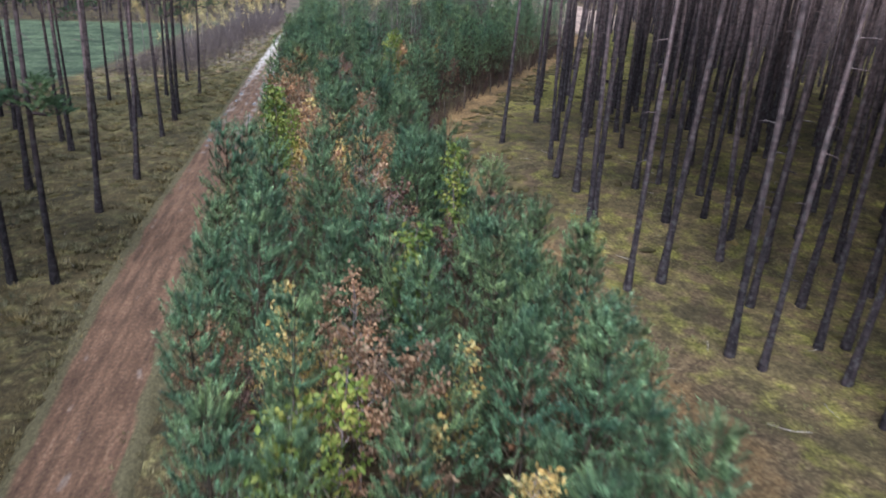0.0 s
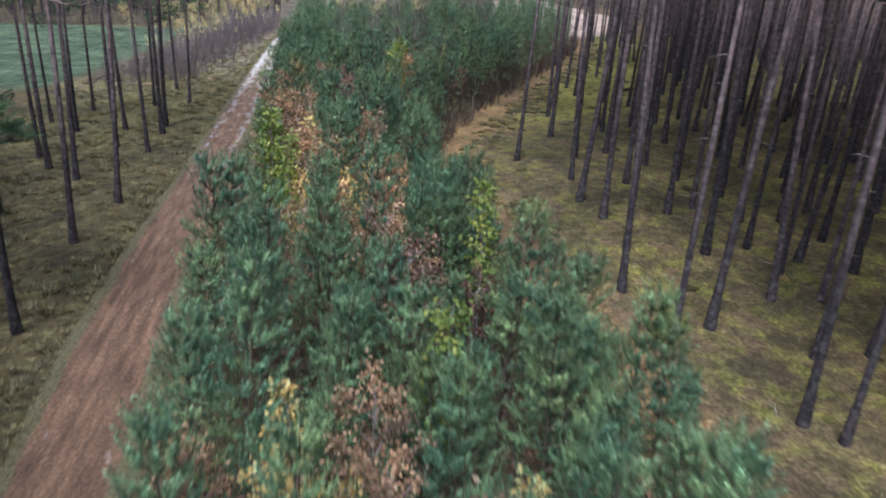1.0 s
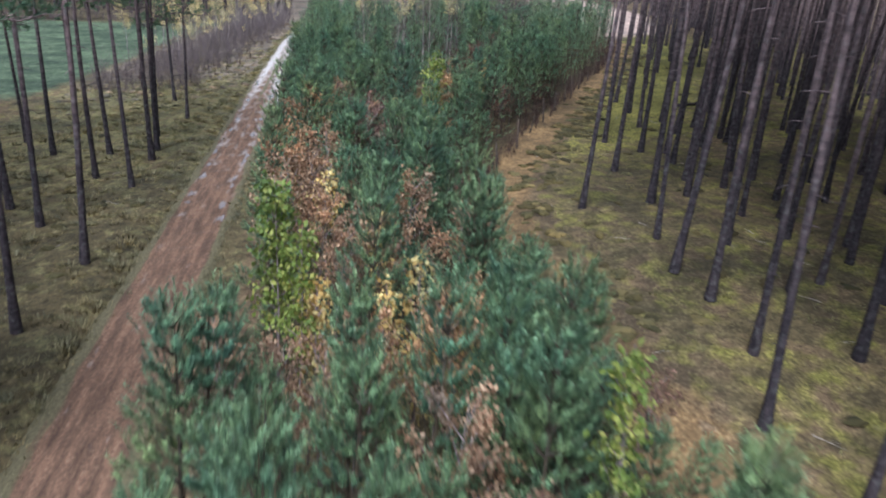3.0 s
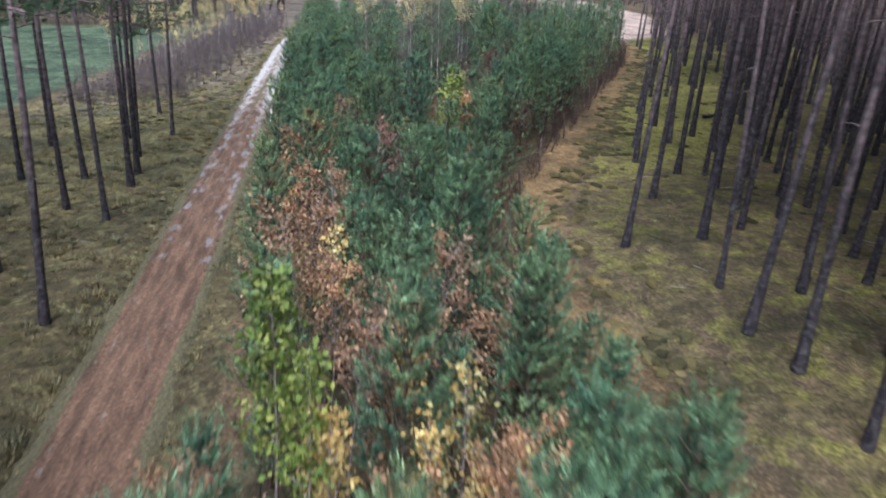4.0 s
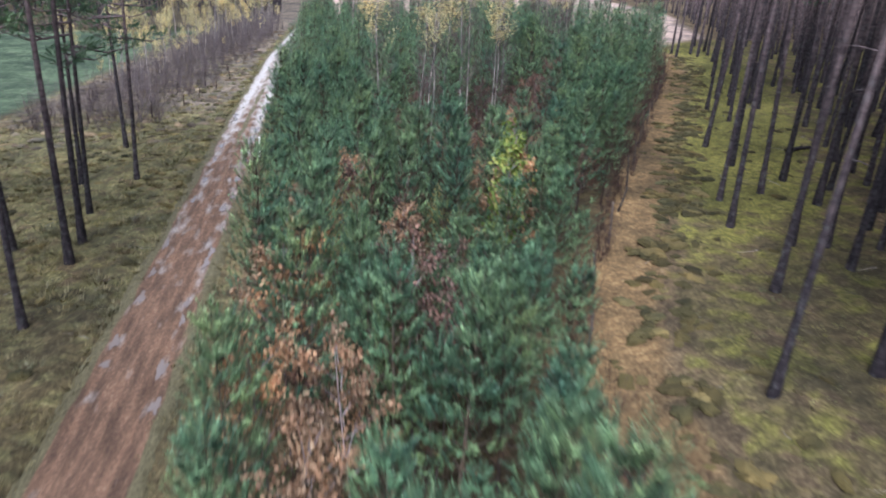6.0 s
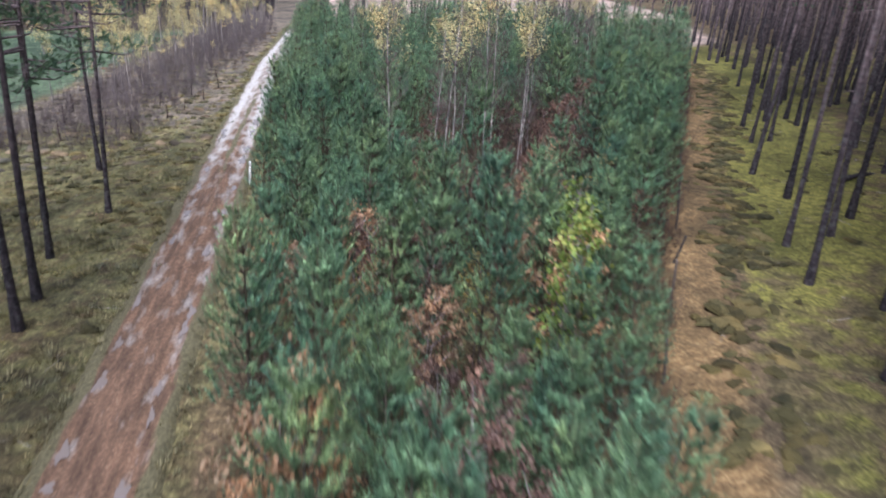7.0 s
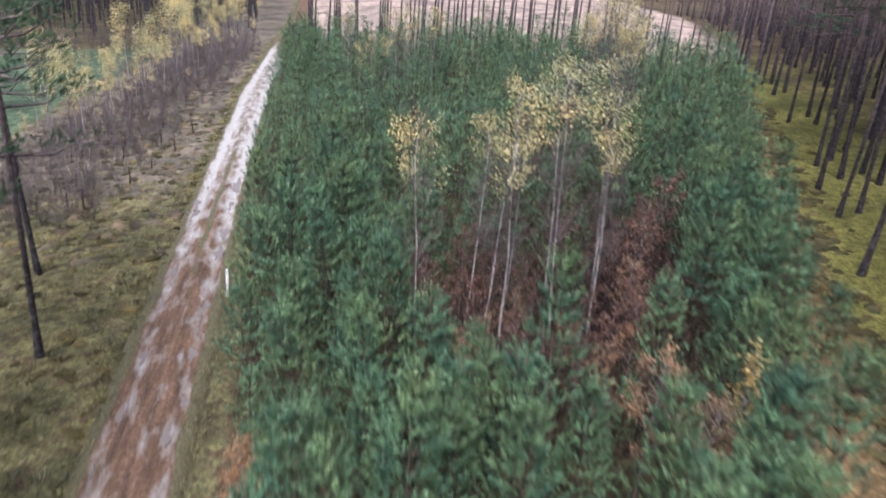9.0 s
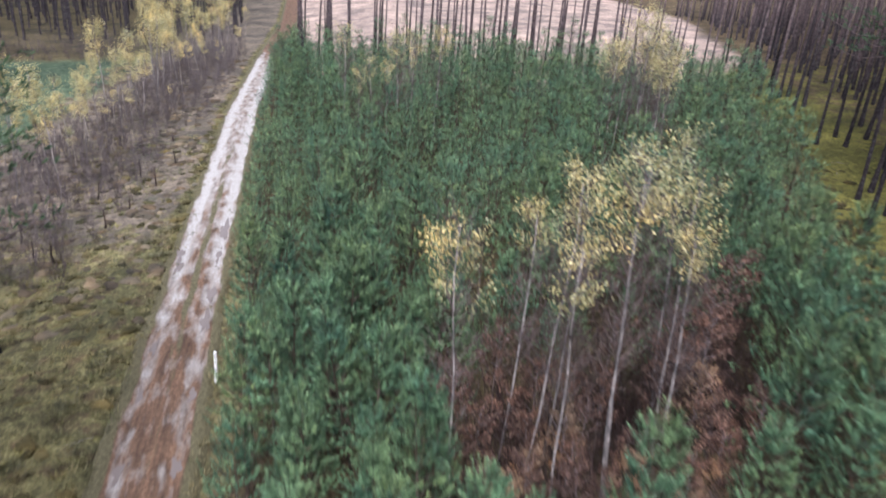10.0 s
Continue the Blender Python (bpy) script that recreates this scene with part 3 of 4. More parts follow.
# the left wood carried on out of view, packed densely to shade the verge
unseen_left = sowing(-48, -9.5, -40, 70, 3.1, lambda x, y: y < -2.25 * x - 3 and x < -9.8 and (x < -13 or y < -2.25 * x - 8), LEFT_PINES + left_wood, tr)
far_left = sowing(-75, -9, 146, 215, 3.4, lambda x, y: x < -9 - 0.1 * (y - 146) and y > 150 - 0.1 * x, (), tr)
far_back = sowing(-20, 130, 205, 240, 4.0, lambda x, y: True, (), tr)
slim_arrays = [all_of(b) for b in slim + thin]
for places, label in ((far_wood, "dense pine stems deep in the wood"), (unseen_left, "unseen dense pine stand added to shade the track verge"), (back_row, "row of slim pines behind the plantation"),
                      (far_left, "dark distant pine stand beyond the field"), (far_back, "distant pine wood on the horizon")):
    b = scattered(slim_arrays, [(int(tr.integers(4)) + (4 if y > 58 else 0), spot(x, y, tr.uniform(0, 360), tr.uniform(0.85, 1.1), tr.normal(0, 1.3, 2))) for x, y in places])
    tagged(new("pine_wood", b.mesh("pine_wood", PINE_BARK, TALL_NEEDLES)), label, "pine wood", kind="stuff")


# ---- young pines of the plantation ----
def young_pine(r, height, full=True):
    """Whorls of upswept branches that end in upright bottle-brush shoots; the lowest are dead, with a few brown needles left."""
    stem, twigs, shoots, dead = Build(), Build(), [], []
    t = np.linspace(0, 1, 6)
    stem.tube(np.stack([0.05 * np.sin(t * 4), 0.05 * np.cos(t * 3), t * height], 1), 0.055 * (1 - 0.97 * t) + 0.002, 6 if full else 3)
    shoots.append((0, 0.0, height - 0.6, 0, 0, 1, 0.8))
    for h in np.arange(0.5, height - 0.35, 0.40 if full else 0.5):
        f = h / height
        for k in range(6):
            a = k * 6.283 / 6 + h * 7 + r.normal(0, 0.25)
            ln = (0.2 + 1.2 * (1 - f) ** 0.9) * r.uniform(0.65, 1.2)
            d = np.array([math.cos(a), math.sin(a), 0.25 + 1.1 * f ** 1.5 + r.normal(0, 0.1)])
            d /= np.linalg.norm(d)
            p = np.array([0, 0, h])
            q = p + d * ln
            if full or k % 2 == 0:
                twigs.tube([p, q], [0.015, 0.005], 3)
            if f < 0.4 and r.random() < 0.6 or f < 0.14:
                if r.random() < 0.7:
                    dead.append((*(p + d * ln * 0.55), *(d + r.normal(0, 0.2, 3)), ln * 0.45))
                continue
            up_d = d * 0.6 + np.array([0, 0, 0.8])
            shoots.append((*(q - d * 0.12), *(up_d + r.normal(0, 0.2, 3)), r.uniform(0.3, 0.5)))
            for s in ((0.65, 0.85) if f < 0.4 or not full else (0.4, 0.62, 0.76, 0.9)):
                side = np.cross(d, (0, 0, 1)) * (1 if r.random() < 0.5 else -1) * r.uniform(0.14, 0.4)
                shoots.append((*(p + d * ln * s + side * 0.8), *(up_d * 0.85 + side * 1.3 + r.normal(0, 0.2, 3)), r.uniform(0.18, 0.36)))
    crown = Build().needles(shoots, 36 if full else 18, 0.078 if full else 0.088, 0.0175 if full else 0.026, r, forward=0.3)
    return stem, twigs, crown.needles(dead, 20 if full else 8, 0.09 if full else 0.12, 0.018 if full else 0.034, r, 1)


yr = np.random.default_rng(5)
young = [young_pine(yr, h) for h in (5.0, 5.4, 5.8, 6.2, 5.6)]
plain = [young_pine(yr, h, False) for h in (5.1, 5.5, 5.8, 6.2)]
young_kinds = [thing("young_pine", "bushy blue-green young pine in the plantation", "young pine", "young pines of the plantation",
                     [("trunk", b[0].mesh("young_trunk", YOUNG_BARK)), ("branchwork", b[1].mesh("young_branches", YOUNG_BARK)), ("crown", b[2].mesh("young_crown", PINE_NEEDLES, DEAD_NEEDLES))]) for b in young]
BIRCH_PLACES = [(0.5, 60.0), (2.3, 62.5), (2.45, 60.9), (2.75, 59.7), (4.35, 60.2), (4.8, 60.9), (5.4, 59.9), (6.0, 61.0), (3.3, 61.8), (6.7, 62.6)]
CLEARINGS = [(3.8, 61.0, 4.3, 4.5), (8.1, 63.5, 2.4, 2.1), (2.2, 89.6, 3.0, 1.7), (13.8, 79.8, 2.4, 4.2)]


# broad-leaved saplings in the plantation: x, y, size
BROWN_OAKS = [(0.5, 13.4, 0.95), (-2.2, 13.1, 0.92), (-0.2, 29.5, 0.95), (-1, 24.1, 0.95), (-3, 24.8, 0.9), (-1.4, 31.9, 1.05), (-1.8, 33.1, 1.1), (-1.9, 35.8, 1.05), (-0.9, 37.4, 0.95),
    (2.4, 30.5, 0.95), (1, 30.6, 1), (0.3, 46.3, 0.95), (-0.9, 51.6, 0.9), (2.8, 48.7, 0.9), (4.9, 54.5, 0.9), (5.9, 53.9, 0.85), (-1, 28.1, 0.95), (0.5, 11.8, 1),
    (1.1, 10.1, 1), (3.9, 12, 0.9), (0.9, 21.1, 0.98), (1.6, 19.7, 0.95), (-0.5, 23.9, 0.9), (-2.1, 24.5, 0.9), (1.4, 24.4, 0.9), (0.4, 25.2, 0.85), (3.3, 49.1, 0.85),
    (-2.9, 51.3, 0.85), (3.6, 61, 0.6), (4.6, 59.6, 0.62), (2.3, 60.2, 0.58), (6.2, 58.6, 0.6), (1.4, 58.9, 0.6), (7, 61.4, 0.75), (5.2, 58, 0.55)]
ORANGE_OAKS = [(-2.3, 40.4, 1.12), (-2.4, 37.8, 1.05), (3.4, 46.5, 0.85), (-1.3, 48.1, 0.8), (1.2, 24.8, 0.8), (-4, 56.2, 0.55), (-3.9, 55.2, 0.5)]
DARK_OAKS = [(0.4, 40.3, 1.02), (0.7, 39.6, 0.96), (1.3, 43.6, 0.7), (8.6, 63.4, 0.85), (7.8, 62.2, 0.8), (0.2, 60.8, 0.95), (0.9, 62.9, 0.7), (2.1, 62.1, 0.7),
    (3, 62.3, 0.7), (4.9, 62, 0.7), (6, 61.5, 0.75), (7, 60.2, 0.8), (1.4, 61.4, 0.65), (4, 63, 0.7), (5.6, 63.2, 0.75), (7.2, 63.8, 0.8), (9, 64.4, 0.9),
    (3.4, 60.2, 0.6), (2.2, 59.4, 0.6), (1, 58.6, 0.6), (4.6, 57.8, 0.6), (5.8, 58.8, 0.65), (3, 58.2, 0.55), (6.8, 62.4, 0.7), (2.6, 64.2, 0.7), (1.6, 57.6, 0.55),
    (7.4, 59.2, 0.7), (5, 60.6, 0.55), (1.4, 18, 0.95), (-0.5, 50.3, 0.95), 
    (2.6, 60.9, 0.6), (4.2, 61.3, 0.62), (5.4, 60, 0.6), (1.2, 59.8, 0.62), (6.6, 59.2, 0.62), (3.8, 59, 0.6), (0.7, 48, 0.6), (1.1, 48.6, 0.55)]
GREEN_SAPLINGS = [(-1.3, 9, 1), (-0.1, 9.5, 1.05), (3.1, 46.9, 1.02), (2.9, 45.4, 1.05), (-1.8, 26.3, 0.95), (1.6, 14.6, 1), (3.5, 20.9, 0.95), 
    (-2.4, 27.7, 1.12), (-2.2, 28.4, 1)]
GOLD_SAPLINGS = [(-0.4, 12.7, 0.85), (-1, 13.4, 0.8), (2.6, 7.8, 1), (1, 26.9, 1.1), (0.1, 29.4, 1.05), (-1.5, 32.9, 1.15), (6.9, 54.1, 1), (-2.5, 33.9, 1), (-1.2, 25.9, 1),
    (-0.2, 12.1, 1.03), (2.3, 11.5, 1), (3.2, 8.8, 0.95), (-0.5, 13.6, 1.03), (1.4, 9.5, 1), (0.1, 25.8, 1), (0.5, 25.5, 0.95), (1.5, 24.9, 1), (1.8, 25.3, 0.95),
    (-1.5, 26.8, 1), (2, 49.1, 0.95), (-1.2, 48.5, 0.9)]
ur = np.random.default_rng(31)
DARK_OAKS += [(x, y, float(ur.uniform(0.5, 0.72))) for x, y in sowing(-3, 9, 9, 58, 2.3, lambda x, y: plot_left(y) + 0.8 < x < plot_right(y) - 1.2 and ur.random() < 0.3, (), ur)]
SAPLING_SPOTS = np.array([p for p in BROWN_OAKS + ORANGE_OAKS + DARK_OAKS + GREEN_SAPLINGS + GOLD_SAPLINGS])


def planted(x, y):
    if np.any(np.hypot(SAPLING_SPOTS[:, 0] - x, SAPLING_SPOTS[:, 1] - y) < np.where(SAPLING_SPOTS[:, 1] < 18, 0.56, np.where(SAPLING_SPOTS[:, 2] > 0.955, 0.85, 0.64))):
        return False
    if not (plot_left(y) + 0.35 < x < plot_right(y) - (1.1 if y < 36 else 1.4 if y < 45 else 0.8) and 6.5 < y < plot_back(x)):
        return False
    return all(((x - cx) / rx) ** 2 + ((y - cy) / ry) ** 2 > 1 for cx, cy, rx, ry in CLEARINGS)


rows_of_pines = []
for off in np.arange(0.5, 40.0, 1.36):
    for gy0 in np.arange(4.0, 136.0, 1.13):
        y = gy0 + yr.normal(0, 0.25)
        x = float(plot_left(y)) + off + yr.normal(0, 0.2)
        gap = math.sin(x * 1.1 + 2.0 * math.sin(y * 0.31)) + math.sin(y * 0.83 + 1.7 * math.sin(x * 0.6)) + 0.6 * math.sin(x * 2.3 - y * 1.9)
        if planted(x, y) and gap < 1.75 and yr.random() > 0.05:
            rows_of_pines.append((x, y))


def grown(x, y):
    """Trees are small at the open edge and taller inside the plot."""
    return 0.98 * (1 - np.interp(y, [34, 40, 47, 52], [0.46, 0.27, 0.27, 0.0]) * (1 - smooth(1.2, 3.2, plot_right(y) - x)))


rows_of_pines.sort(key=lambda p: p[1] + 0.2 * abs(p[0]))
for k, (x, y) in enumerate(rows_of_pines[:300]):
    s = float(grown(x, y)) * yr.uniform(0.82, 1.18)
    m = spot(x, y, yr.uniform(0, 360), s, yr.normal(0, 2.5, 2))
    if k < 5:
        young_kinds[k].matrix_basis = m
    else:
        copy_thing(young_kinds[int(yr.integers(5))], m)
young_arrays = []
for stem, twigs, crown in plain:
    o = Build()
    o.add(*stem.arrays()[:2], 0).add(*twigs.arrays()[:2], 0)
    v, f, m = crown.arrays()
    o.add(v, f[m == 0], 1).add(v, f[m == 1], 2)
    young_arrays.append(o.arrays())
b = scattered(young_arrays, [(int(yr.integers(4)), spot(x, y, yr.uniform(0, 360), float(grown(x, y)) * yr.uniform(0.82, 1.18), yr.normal(0, 2, 2)))
                             for x, y in rows_of_pines[300:]])
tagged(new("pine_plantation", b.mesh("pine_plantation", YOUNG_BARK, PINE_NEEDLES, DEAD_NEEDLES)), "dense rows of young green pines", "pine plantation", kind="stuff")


# ---- broad-leaved saplings between the pines ----
def sapling(r, height, spread, count, leaf_size, low=0.48):
    stem, twigs, leaves = Build(), Build(), []
    t = np.linspace(0, 1, 5)
    stem.tube(np.stack([0.08 * np.sin(t * 3), 0.06 * np.sin(t * 4), t * height], 1), 0.03 * (1 - 0.8 * t), 5)
    n = 16
    for k in range(n):
        h = height * (low + (0.98 - low) * k / n)
        a = k * 2.4 + r.normal(0, 0.3)
        f = h / height
        ln = spread * (0.35 + 0.65 * math.sin(math.pi * min(1, 0.2 + 0.75 * f))) * r.uniform(0.7, 1.15)
        p = np.array([0, 0, h])
        d = np.array([math.cos(a), math.sin(a), 0.5 + 0.5 * f])
        q = p + d * ln
        twigs.tube([p, p + d * ln * 0.5, q], [0.012, 0.009, 0.003], 3)
        s = r.choice([0.45, 0.75, 1.0], (count // n, 1), p=[0.2, 0.35, 0.45]) + r.normal(0, 0.06, (count // n, 1))
        leaves.append(p + (q - p) * s + r.normal(0, 0.085, (count // n, 3)))
    return stem, twigs, Build().leaves(np.concatenate(leaves), leaf_size, r)


sr = np.random.default_rng(17)


def saplings(name, label, mat, kinds, places, group):
    made = []
    for hgt, spr, cnt, leaf in kinds:
        st, tw, lv = sapling(sr, hgt, spr, cnt, leaf)
        made.append(thing(name, label, "sapling", group, [("stem", st.mesh("sapling_stem", TWIG_BARK)), ("branchwork", tw.mesh("sapling_branches", TWIG_BARK)), ("foliage", lv.mesh("sapling_leaves", mat))]))
    for k, (x, y, s) in enumerate(places):
        m = spot(x, y, sr.uniform(0, 360), s * (1.04 if y < 46 else 0.97), sr.normal(0, 3, 2), stretch=1.04)
        if k < len(made):
            made[k].matrix_basis = m
        else:
            copy_thing(made[k % len(made)], m)


OAK_KINDS = ((5.1, 0.88, 1600, 0.09), (4.7, 0.82, 1350, 0.088))
saplings("oak_sapling", "young oak with dry brown leaves among pines", OAK_BROWN, OAK_KINDS, BROWN_OAKS, "brown oaks")
saplings("oak_sapling", "young oak with orange autumn leaves among pines", OAK_ORANGE, OAK_KINDS, ORANGE_OAKS, "orange oaks")
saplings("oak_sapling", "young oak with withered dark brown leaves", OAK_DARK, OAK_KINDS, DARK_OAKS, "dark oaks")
saplings("yellow_sapling", "slim sapling with bright yellow-green autumn leaves", LEAF_GREEN, ((5.8, 0.38, 600, 0.125), (5.1, 0.42, 520, 0.12)), GREEN_SAPLINGS, "yellow-green saplings")
saplings("yellow_sapling", "small sapling with golden yellow leaves", LEAF_YELLOW, ((5.2, 0.42, 340, 0.12), (4.9, 0.5, 380, 0.12)), GOLD_SAPLINGS, "yellow saplings")


# ---- birches ----
def birch(r, height, leafy=560, limbs=46, forks=4):
    """A slim wavering stem, fine upswept twigs, and loose clumps of leaves on the topmost ones."""
    stem, twigs, spots_, top = Build(), Build(), [], (0.78 if forks > 1 else 0.58)
    t = np.linspace(0, 1, 9)
    path = np.stack([0.25 * np.sin(t * 2.5 + r.uniform(0, 3)) + 0.04 * np.sin(t * 13), 0.2 * np.sin(t * 2.2), t * height], 1)
    path[:, :2] -= path[0, :2]
    stem.tube(path, (0.028 if forks > 1 else 0.026) * (1 - 0.85 * t) + 0.006, 7)
    for k in range(limbs):
        h = height * r.uniform(0.42, 0.99)
        p = np.array([np.interp(h, path[:, 2], path[:, 0]), np.interp(h, path[:, 2], path[:, 1]), h])
        a = k * 2.4
        ln = height * 0.105 * (1.15 - h / height) ** 0.45 * r.uniform(0.6, 1.3)
        d = np.array([math.cos(a), math.sin(a), 1.3])
        q = p + d * ln
        twigs.tube([p, p + d * ln * 0.55, q + [0, 0, -0.05]], [0.009, 0.005, 0.002], 3)
        for _ in range(forks):
            c = p + (q - p) * r.uniform(0.35, 0.95)
            twigs.tube([c, c + r.normal(0, 0.18, 3) + [0, 0, 0.2]], [0.005, 0.002], 3)
        if h > height * (top + r.uniform(-0.04, 0.12)) and r.random() < 0.75:
            count = int(leafy * r.uniform(0.03, 0.11))
            s = r.choice([0.55, 0.85, 1.1], (count, 1)) + r.normal(0, 0.08, (count, 1))
            spots_.append(p + (q - p) * s + r.normal(0, 0.12, (count, 3)))
    crown = Build().leaves(np.concatenate(spots_), 0.062, r)
    v, f, _ = twigs.arrays()
    return stem, crown.add(v, f, 1)


br = np.random.default_rng(23)
def birch_things(made, label):
    return [thing("birch_tree", label, "birch tree", "birches", [("trunk", b[0].mesh("birch_stem", BIRCH_BARK, smooth_shade=True)),
                  ("crown", b[1].mesh("birch_crown", BIRCH_LEAF, BIRCH_TWIG))]) for b in made]


def set_out(kinds, places):
    for k, (x, y, s) in enumerate(places):
        m = spot(x, y, br.uniform(0, 360), s, br.normal(0, 1.6, 2))
        if k < len(kinds):
            kinds[k].matrix_basis = m
        else:
            copy_thing(kinds[int(br.integers(len(kinds)))], m)


birch_kinds = birch_things([birch(br, h, 760, 62, 6) for h in (9.0, 8.2, 9.4, 8.6)], "slender white-stemmed birch with yellow top leaves")
strip_kinds = birch_things([birch(br, h, 760, 34, 1) for h in (5.4, 4.6, 6.0, 5.0)], "small pale-stemmed birch with a yellow crown")
strip = sowing(-27, -9.5, 86, 142, 1.8, lambda x, y: br.random() < 0.85 and -5.4 < x - np.interp(y, [86, 104, 116, 142], [-17.0, -15.0, -12.6, -9.5]) < 0 and y > 89, (), br)
places = [(x, y, br.uniform(0.95, 1.06)) for x, y in BIRCH_PLACES]
places += [(x, y, br.uniform(0.75, 1.0)) for x, y in [(-0.4, 92.4), (0.7, 90.6), (2.2, 89.3), (3.4, 88.2), (4.8, 89.9), (1.4, 91.4), (3.0, 90.6)]]
places += [(x, y, br.uniform(0.85, 1.05)) for x, y in [(12.1, 82.8), (12.4, 81.2), (12.9, 79.3), (13.3, 78.2), (15.6, 81.2), (15.0, 84.0), (13.6, 82.6), (14.2, 80.2), (12.0, 80.2), (15.2, 82.4), (14.6, 83.4), (12.7, 83.8), (16.0, 83.2), (14.0, 78.9)]]
set_out(birch_kinds, places)
set_out(strip_kinds, [(x, y, br.uniform(0.62, 1.3)) for x, y in strip])


# ---- brush, grass and small things ----
def bush(r, height, count):
    b = Build()
    for _ in range(count):
        a = r.uniform(0, 6.3)
        d = np.array([math.cos(a) * r.uniform(0.1, 0.5), math.sin(a) * r.uniform(0.1, 0.5), 1.0])
        p = np.array([*r.normal(0, 0.12, 2), 0])
        q = p + d * height * r.uniform(0.6, 1.1)
        b.tube([p, (p + q) / 2 + r.normal(0, 0.05, 3), q], [0.012, 0.008, 0.003], 3)
        c = p + (q - p) * r.uniform(0.4, 0.8)
        b.tube([c, c + (q - p) * 0.35 + r.normal(0, 0.2, 3)], [0.006, 0.002], 3)
    return b.arrays()


gr = np.random.default_rng(29)
bushes = [bush(gr, h, 12) for h in (1.6, 2.4, 3.0)]
brush_places = sowing(-75, -11, 141, 150, 1.3, lambda x, y: gr.random() < 0.75, (), gr)
brush_places += sowing(-40, -9.2, 78, 138, 1.05, lambda x, y: x < -9.6 - 0.065 * (138 - y) + gr.normal(0, 0.8) and x > -17 - 0.1 * (138 - y), (), gr)
b = scattered(bushes, [(int(gr.integers(3)), spot(x, y, gr.uniform(0, 360), gr.uniform(0.6, 1.2))) for x, y in brush_places])
tagged(new("bare_brush", b.mesh("bare_brush", TWIG_BARK)), "grey-brown leafless brush beneath the birches", "brush", kind="stuff")
clump_places = []
for cx, cy, rx, ry in CLEARINGS:
    clump_places += [(cx + rx * gr.uniform(-1, 1), cy + ry * gr.uniform(-1, 1)) for _ in range(int(rx * ry * 9))]
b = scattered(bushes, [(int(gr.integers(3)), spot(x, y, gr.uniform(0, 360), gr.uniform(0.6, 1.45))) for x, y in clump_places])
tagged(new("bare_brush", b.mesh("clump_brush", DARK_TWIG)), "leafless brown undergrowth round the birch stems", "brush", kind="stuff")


def tuft(r, count, height, spread):
    a = r.uniform(0, 6.3, count)
    p = np.stack([np.cos(a), np.sin(a), 0 * a], 1) * (spread * r.uniform(0, 1, count) ** 0.5)[:, None]
    tip = p + np.stack([np.cos(a) * 0.6, np.sin(a) * 0.6, np.ones(count)], 1) * (height * r.uniform(0.5, 1.2, count))[:, None] * 0.8
    w = np.stack([-np.sin(a), np.cos(a), 0 * a], 1) * 0.014
    return Build().add(np.stack([p - w, p + w, tip], 1).reshape(-1, 3), np.arange(count * 3).reshape(-1, 3)).arrays()


def strew(name, label, mat, templates, places, size):
    b = scattered(templates, [(int(gr.integers(len(templates))), spot(x, y, gr.uniform(0, 360), gr.uniform(*size))) for x, y in places])
    tagged(new(name, b.mesh(name, mat)), label, name.replace("_", " "), kind="stuff")


def off_road(x, y):
    return abs(x - road_mid(y)) > 1.3


verge = sowing(-22, -3.5, 6, 110, 0.75, lambda x, y: off_road(x, y) and x < plot_left(y) and gr.random() < 0.8, (), gr)
verge += [(float(road_mid(y)) + sd * abs(gr.normal(1.65, 0.3)), y) for y in np.arange(8, 120, 0.26) for sd in (-1, 1)]
strew("dry_grass", "dry olive grass tufts on the track verge", DRY_GRASS, [tuft(gr, 22, 0.16, 0.22) for _ in range(4)], verge, (0.6, 1.3))
pale = sowing(-19, -9, 52, 112, 0.62, lambda x, y: off_road(x, y) and x < road_mid(y) and gr.random() < 0.55 * smooth(50, 66, y), (), gr)
strew("pale_grass", "pale yellowish grass tufts on the open verge", PALE_GRASS, [tuft(gr, 26, 0.24, 0.26) for _ in range(4)], pale, (0.5, 1.3))
moss_bits = sowing(7, 40, 12, 100, 0.85, lambda x, y: x > plot_right(y) + 2.2 and x < wood_edge(y) + 14 and gr.random() < 0.8, (), gr)
strew("moss_tufts", "yellow-green moss tufts under the tall pines", MOSS_TUFT, [tuft(gr, 20, 0.09, 0.26) for _ in range(4)], moss_bits, (0.6, 1.4))
def cushion(r):
    """A low rounded clump: a lumpy dome with short blades on it."""
    n, rings = 9, 3
    a = np.arange(n) * 2 * math.pi / n
    k = 1 + r.uniform(-0.4, 0.4, n)
    v = [[0, 0, 0.11]]
    for q in range(1, rings + 1):
        e = q / rings * 1.45
        for ai, ki in zip(a, k):
            v.append([0.26 * ki * math.sin(e) * math.cos(ai) * 1.25, 0.26 * ki * math.sin(e) * math.sin(ai) * 0.85, 0.11 * math.cos(e) + r.normal(0, 0.014)])
    f = [(0, 1 + i, 1 + (i + 1) % n) for i in range(n)]
    for q in range(rings - 1):
        o = 1 + q * n
        for i in range(n):
            i2 = (i + 1) % n
            f += [(o + i, o + n + i, o + n + i2), (o + i, o + n + i2, o + i2)]
    b = Build().add(v, f)
    t = tuft(r, 44, 0.07, 0.27)
    return b.add(t[0] * [1.2, 0.9, 1] + [0, 0, 0.05], t[1]).arrays()


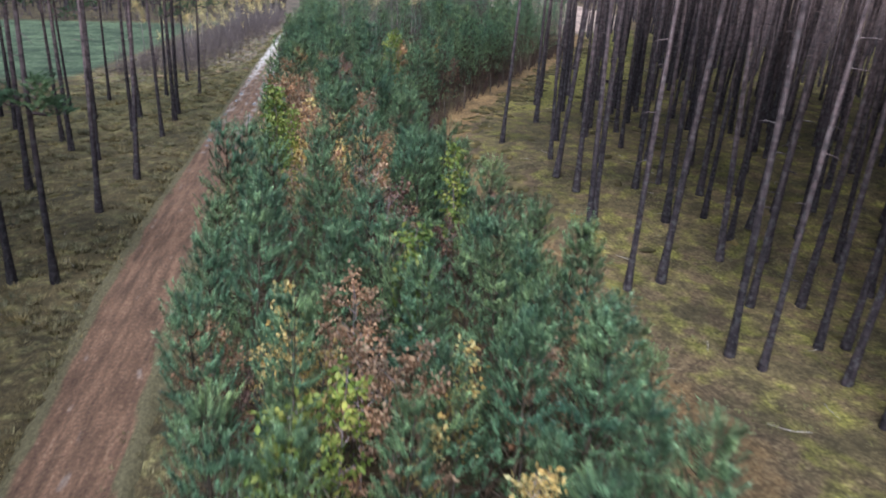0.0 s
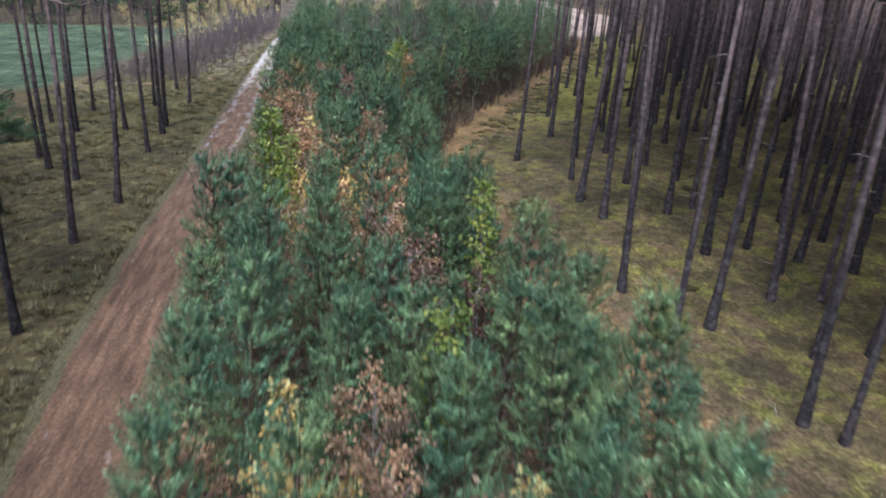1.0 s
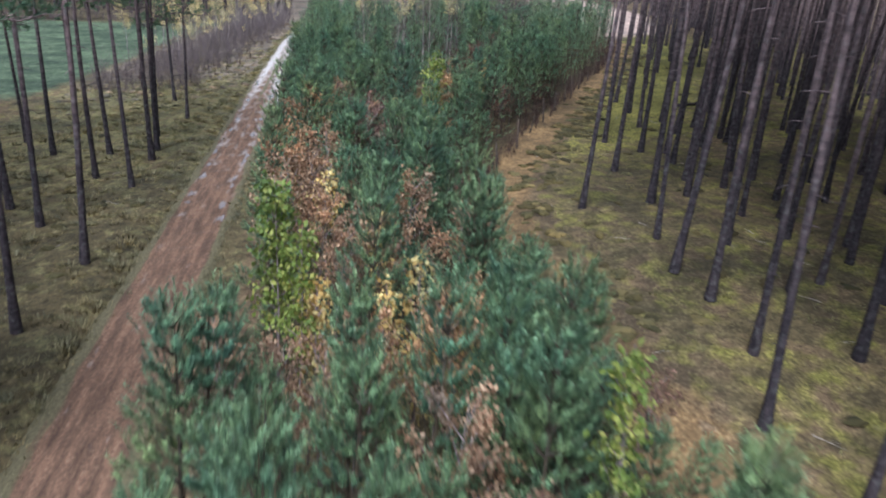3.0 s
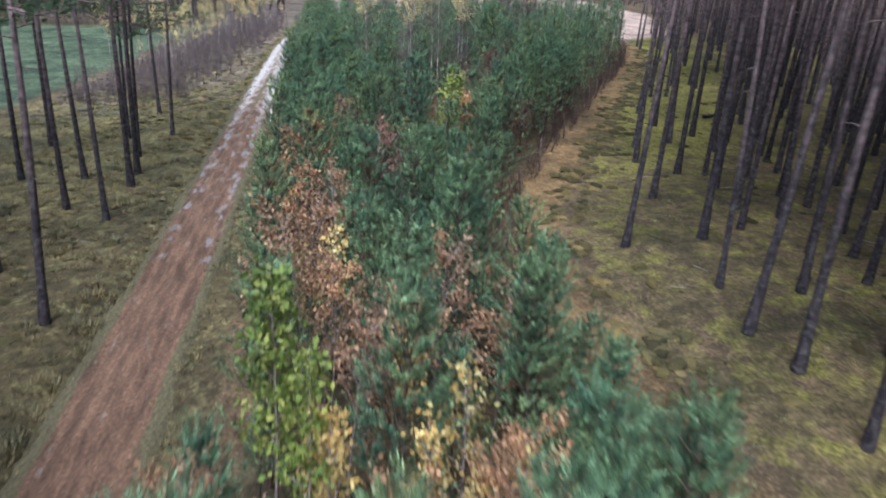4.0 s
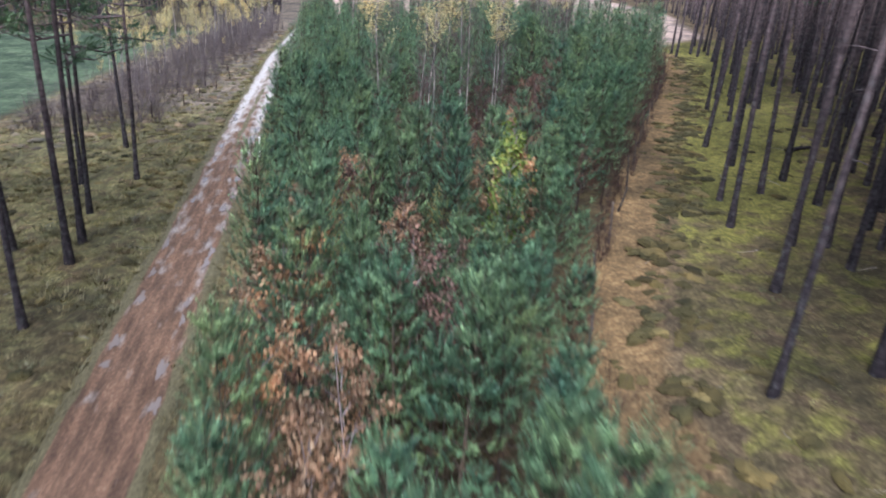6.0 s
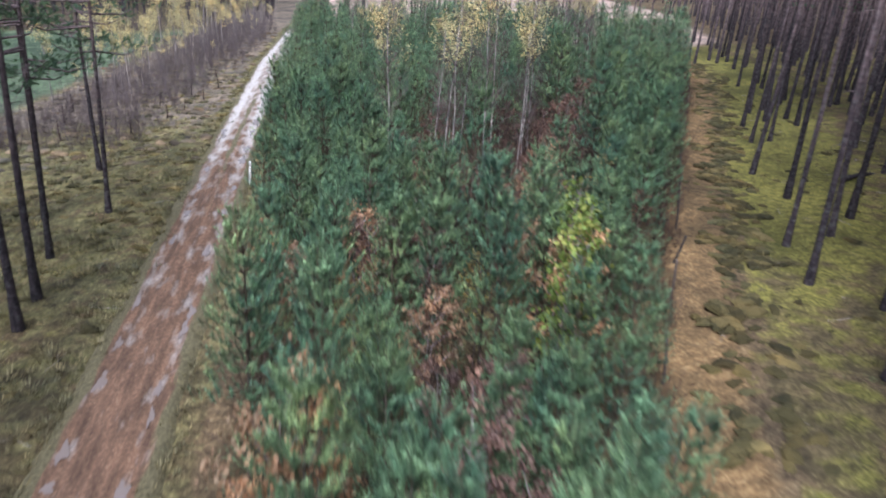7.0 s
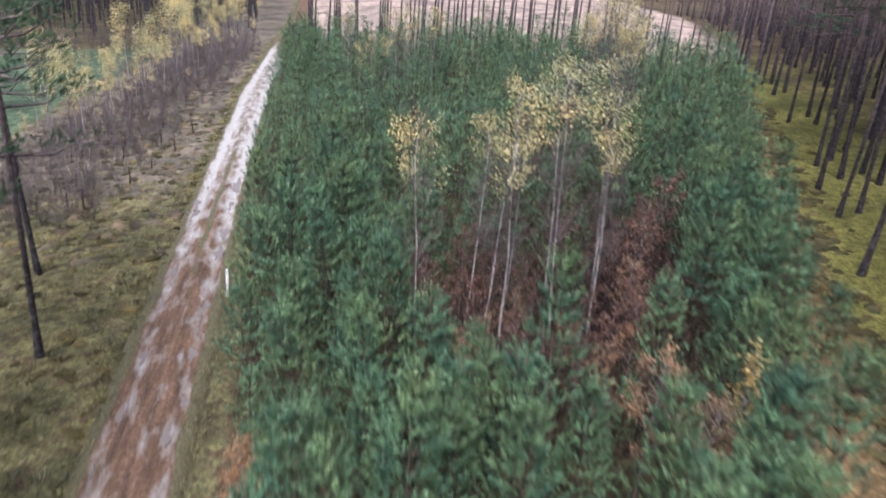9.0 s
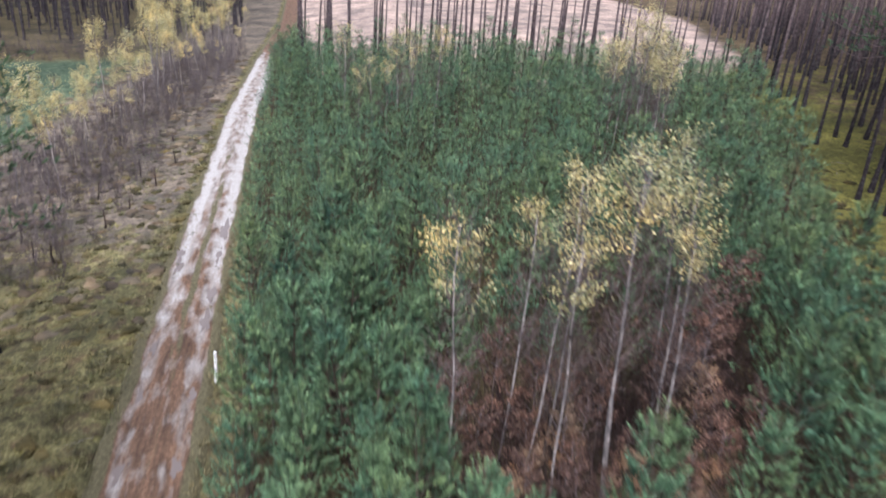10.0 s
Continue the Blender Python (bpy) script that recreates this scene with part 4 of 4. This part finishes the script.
lane_bits = []
for y in np.arange(30, 104, 0.55):
    for _ in range(5):
        x = float(plot_right(y)) + gr.normal(2.5, 0.7)
        if x > plot_right(y) + 0.5 and gr.random() < 0.3 + 0.5 * smooth(40, 48, y):
            lane_bits += [(x + gr.normal(0, 0.22), y + gr.normal(0, 0.22)) for _ in range(int(gr.integers(1, 4)))]
lane_bits += sowing(8, 32, 20, 95, 1.9, lambda x, y: plot_right(y) + 3.5 < x < wood_edge(y) + 9 and gr.random() < 0.4, (), gr)
lane_bits += sowing(-18, -9.4, 34, 104, 1.0, lambda x, y: gr.random() < 0.18 + 0.4 * smooth(60, 80, y), (), gr)
# undergrowth at the edge, coloured dark to draw the shadow strip under the pines
edge_shade_twigs = [(float(plot_right(y)) + gr.normal(-0.45, 0.3), y) for y in np.arange(38, 106, 0.4)]
b = scattered(bushes, [(int(gr.integers(3)), spot(x, y, gr.uniform(0, 360), gr.uniform(0.35, 0.75))) for x, y in edge_shade_twigs])
tagged(new("bare_brush", b.mesh("edge_shade_brush", DARK_TWIG)), "leafless undergrowth and painted shadow strip along the plantation edge", "brush", kind="stuff")
strew("heather", "dark rounded moss and heather cushions on the lane", HEATHER, [cushion(gr) for _ in range(6)], lane_bits, (0.45, 1.45))
hummocks = sowing(-24, -8.6, 14, 84, 0.7, lambda x, y: x < road_mid(y) - 1.6 and gr.random() < 0.5, (), gr)
strew("olive_grass", "olive grass hummocks beside the track", DRY_GRASS, [tuft(gr, 70, 0.24, 0.34) for _ in range(5)], hummocks, (0.6, 1.5))
heath_bits = sowing(-24, -9.3, 74, 134, 0.95, lambda x, y: x < road_mid(y) - 1.5 and gr.random() < 0.6, (), gr)
strew("brown_heather", "low brown heather clumps on the heath", BROWN_HEATH, [cushion(gr) for _ in range(5)], heath_bits, (0.6, 1.9))


def post(height, radius, r):
    t = np.linspace(0, 1, 4)
    return Build().tube(np.stack([0.02 * np.sin(t * 3), 0 * t, t * height], 1), radius * (1 - 0.1 * t), 8)


fence = tagged(new("fence"), "old weathered wooden fence posts along the plantation edge", "fence")
for y in np.arange(45.0, 104.0, 3.4) + gr.uniform(-0.7, 0.7, 18):
    p = part("post", post(1.5 + gr.uniform(-0.25, 0.25), 0.05, gr).mesh("fence_post", OLD_WOOD), fence)
    x = float(plot_right(y)) - 0.1
    p.matrix_basis = spot(x, y, 0, 1.0, gr.normal(0, 4, 2), 0.1)
marker = thing("marker_post", "white painted wooden marker post beside the track", "post", "", [("shaft", post(1.25, 0.06, gr).mesh("marker_shaft", WHITE_PAINT))])
marker.matrix_basis = spot(-5.95, 69.8, 0, 1.0, (2, 2), 0.05)
stub_me = [Build().tube([(0, 0, 0), (0.03, 0, 0.7), (0.0, 0.05, 1.5)], [0.07, 0.05, 0.02], 7).tube([(0.03, 0, 0.8), (0.3, 0.1, 1.2)], [0.025, 0.01], 4)]
stub_thing = thing("dead_stem", "thin dark dead tree stem on the heath", "dead stem", "dead stems on the heath", [("trunk", stub_me[0].mesh("dead_stem", DARK_TWIG))])
for k, (x, y) in enumerate([(-15.7, 82.2), (-13.1, 85.3), (-11.6, 91.6), (-14.5, 81.2), (-12.4, 88.0), (-17.0, 84.5), (-11.0, 95.5), (-18.6, 80.5), (-16.2, 87.4), (-14.6, 90.2),
                        (-12.9, 93.8), (-19.8, 85.0), (-17.8, 90.6), (-15.4, 94.6), (-13.6, 98.5), (-20.6, 89.4), (-12.0, 101.2)]):
    m = spot(x, y, k * 77, 0.8 + 0.12 * (k % 4), (3 * (k % 3 - 1), 4 * (k % 2)))
    if k:
        copy_thing(stub_thing, m)
    else:
        stub_thing.matrix_basis = m
lean_b = Build().tube([(0, 0, 0), (-0.2, 1.1, 1.7), (-0.35, 1.9, 2.75), (-0.42, 2.3, 3.2)], [0.03, 0.025, 0.018, 0.008], 7)
leaning = thing("leaning_stem", "thin pale birch stem leaning among the pines", "dead stem", "", [("trunk", lean_b.mesh("leaning_stem", BIRCH_BARK, smooth_shade=True))])
leaning.matrix_basis = spot(1.5, 54.6)
sticks = []
for _ in range(5):
    w = Build()
    a = gr.normal(0, 0.08, 3)
    w.tube([(-0.7, 0, 0.03), (-0.1, a[0], 0.05), (0.7, a[1], 0.03)], [0.018, 0.014, 0.006], 4).tube([(0, a[0], 0.05), (0.35, 0.22, 0.1)], [0.01, 0.004], 3)
    sticks.append(w.arrays())
twig_places = sowing(8, 34, 12, 90, 2.2, lambda x, y: x > plot_right(y) + 1.5 and gr.random() < 0.5, (), gr)
twig_places += sowing(-20, -9, 10, 75, 2.2, lambda x, y: gr.random() < 0.5, (), gr)
strew("fallen_twigs", "grey fallen twigs on the forest floor", PALE_WOOD, sticks, twig_places, (0.3, 0.85))
log_b = Build().tube([(-1.4, 0, 0.12), (0, 0.1, 0.16), (1.5, 0, 0.1)], [0.13, 0.12, 0.09], 8)
for k in range(5):
    log_b.tube([(-0.9 + 0.5 * k, 0, 0.2), (-0.8 + 0.5 * k, 0.25 * (-1) ** k, 0.5)], [0.025, 0.01], 4)
fallen = thing("fallen_log", "dark fallen log with broken branches on moss", "log", "", [("trunk", log_b.mesh("fallen_log", PINE_BARK))])
fallen.matrix_basis = spot(25.2, 65.5, 25, 1.0)
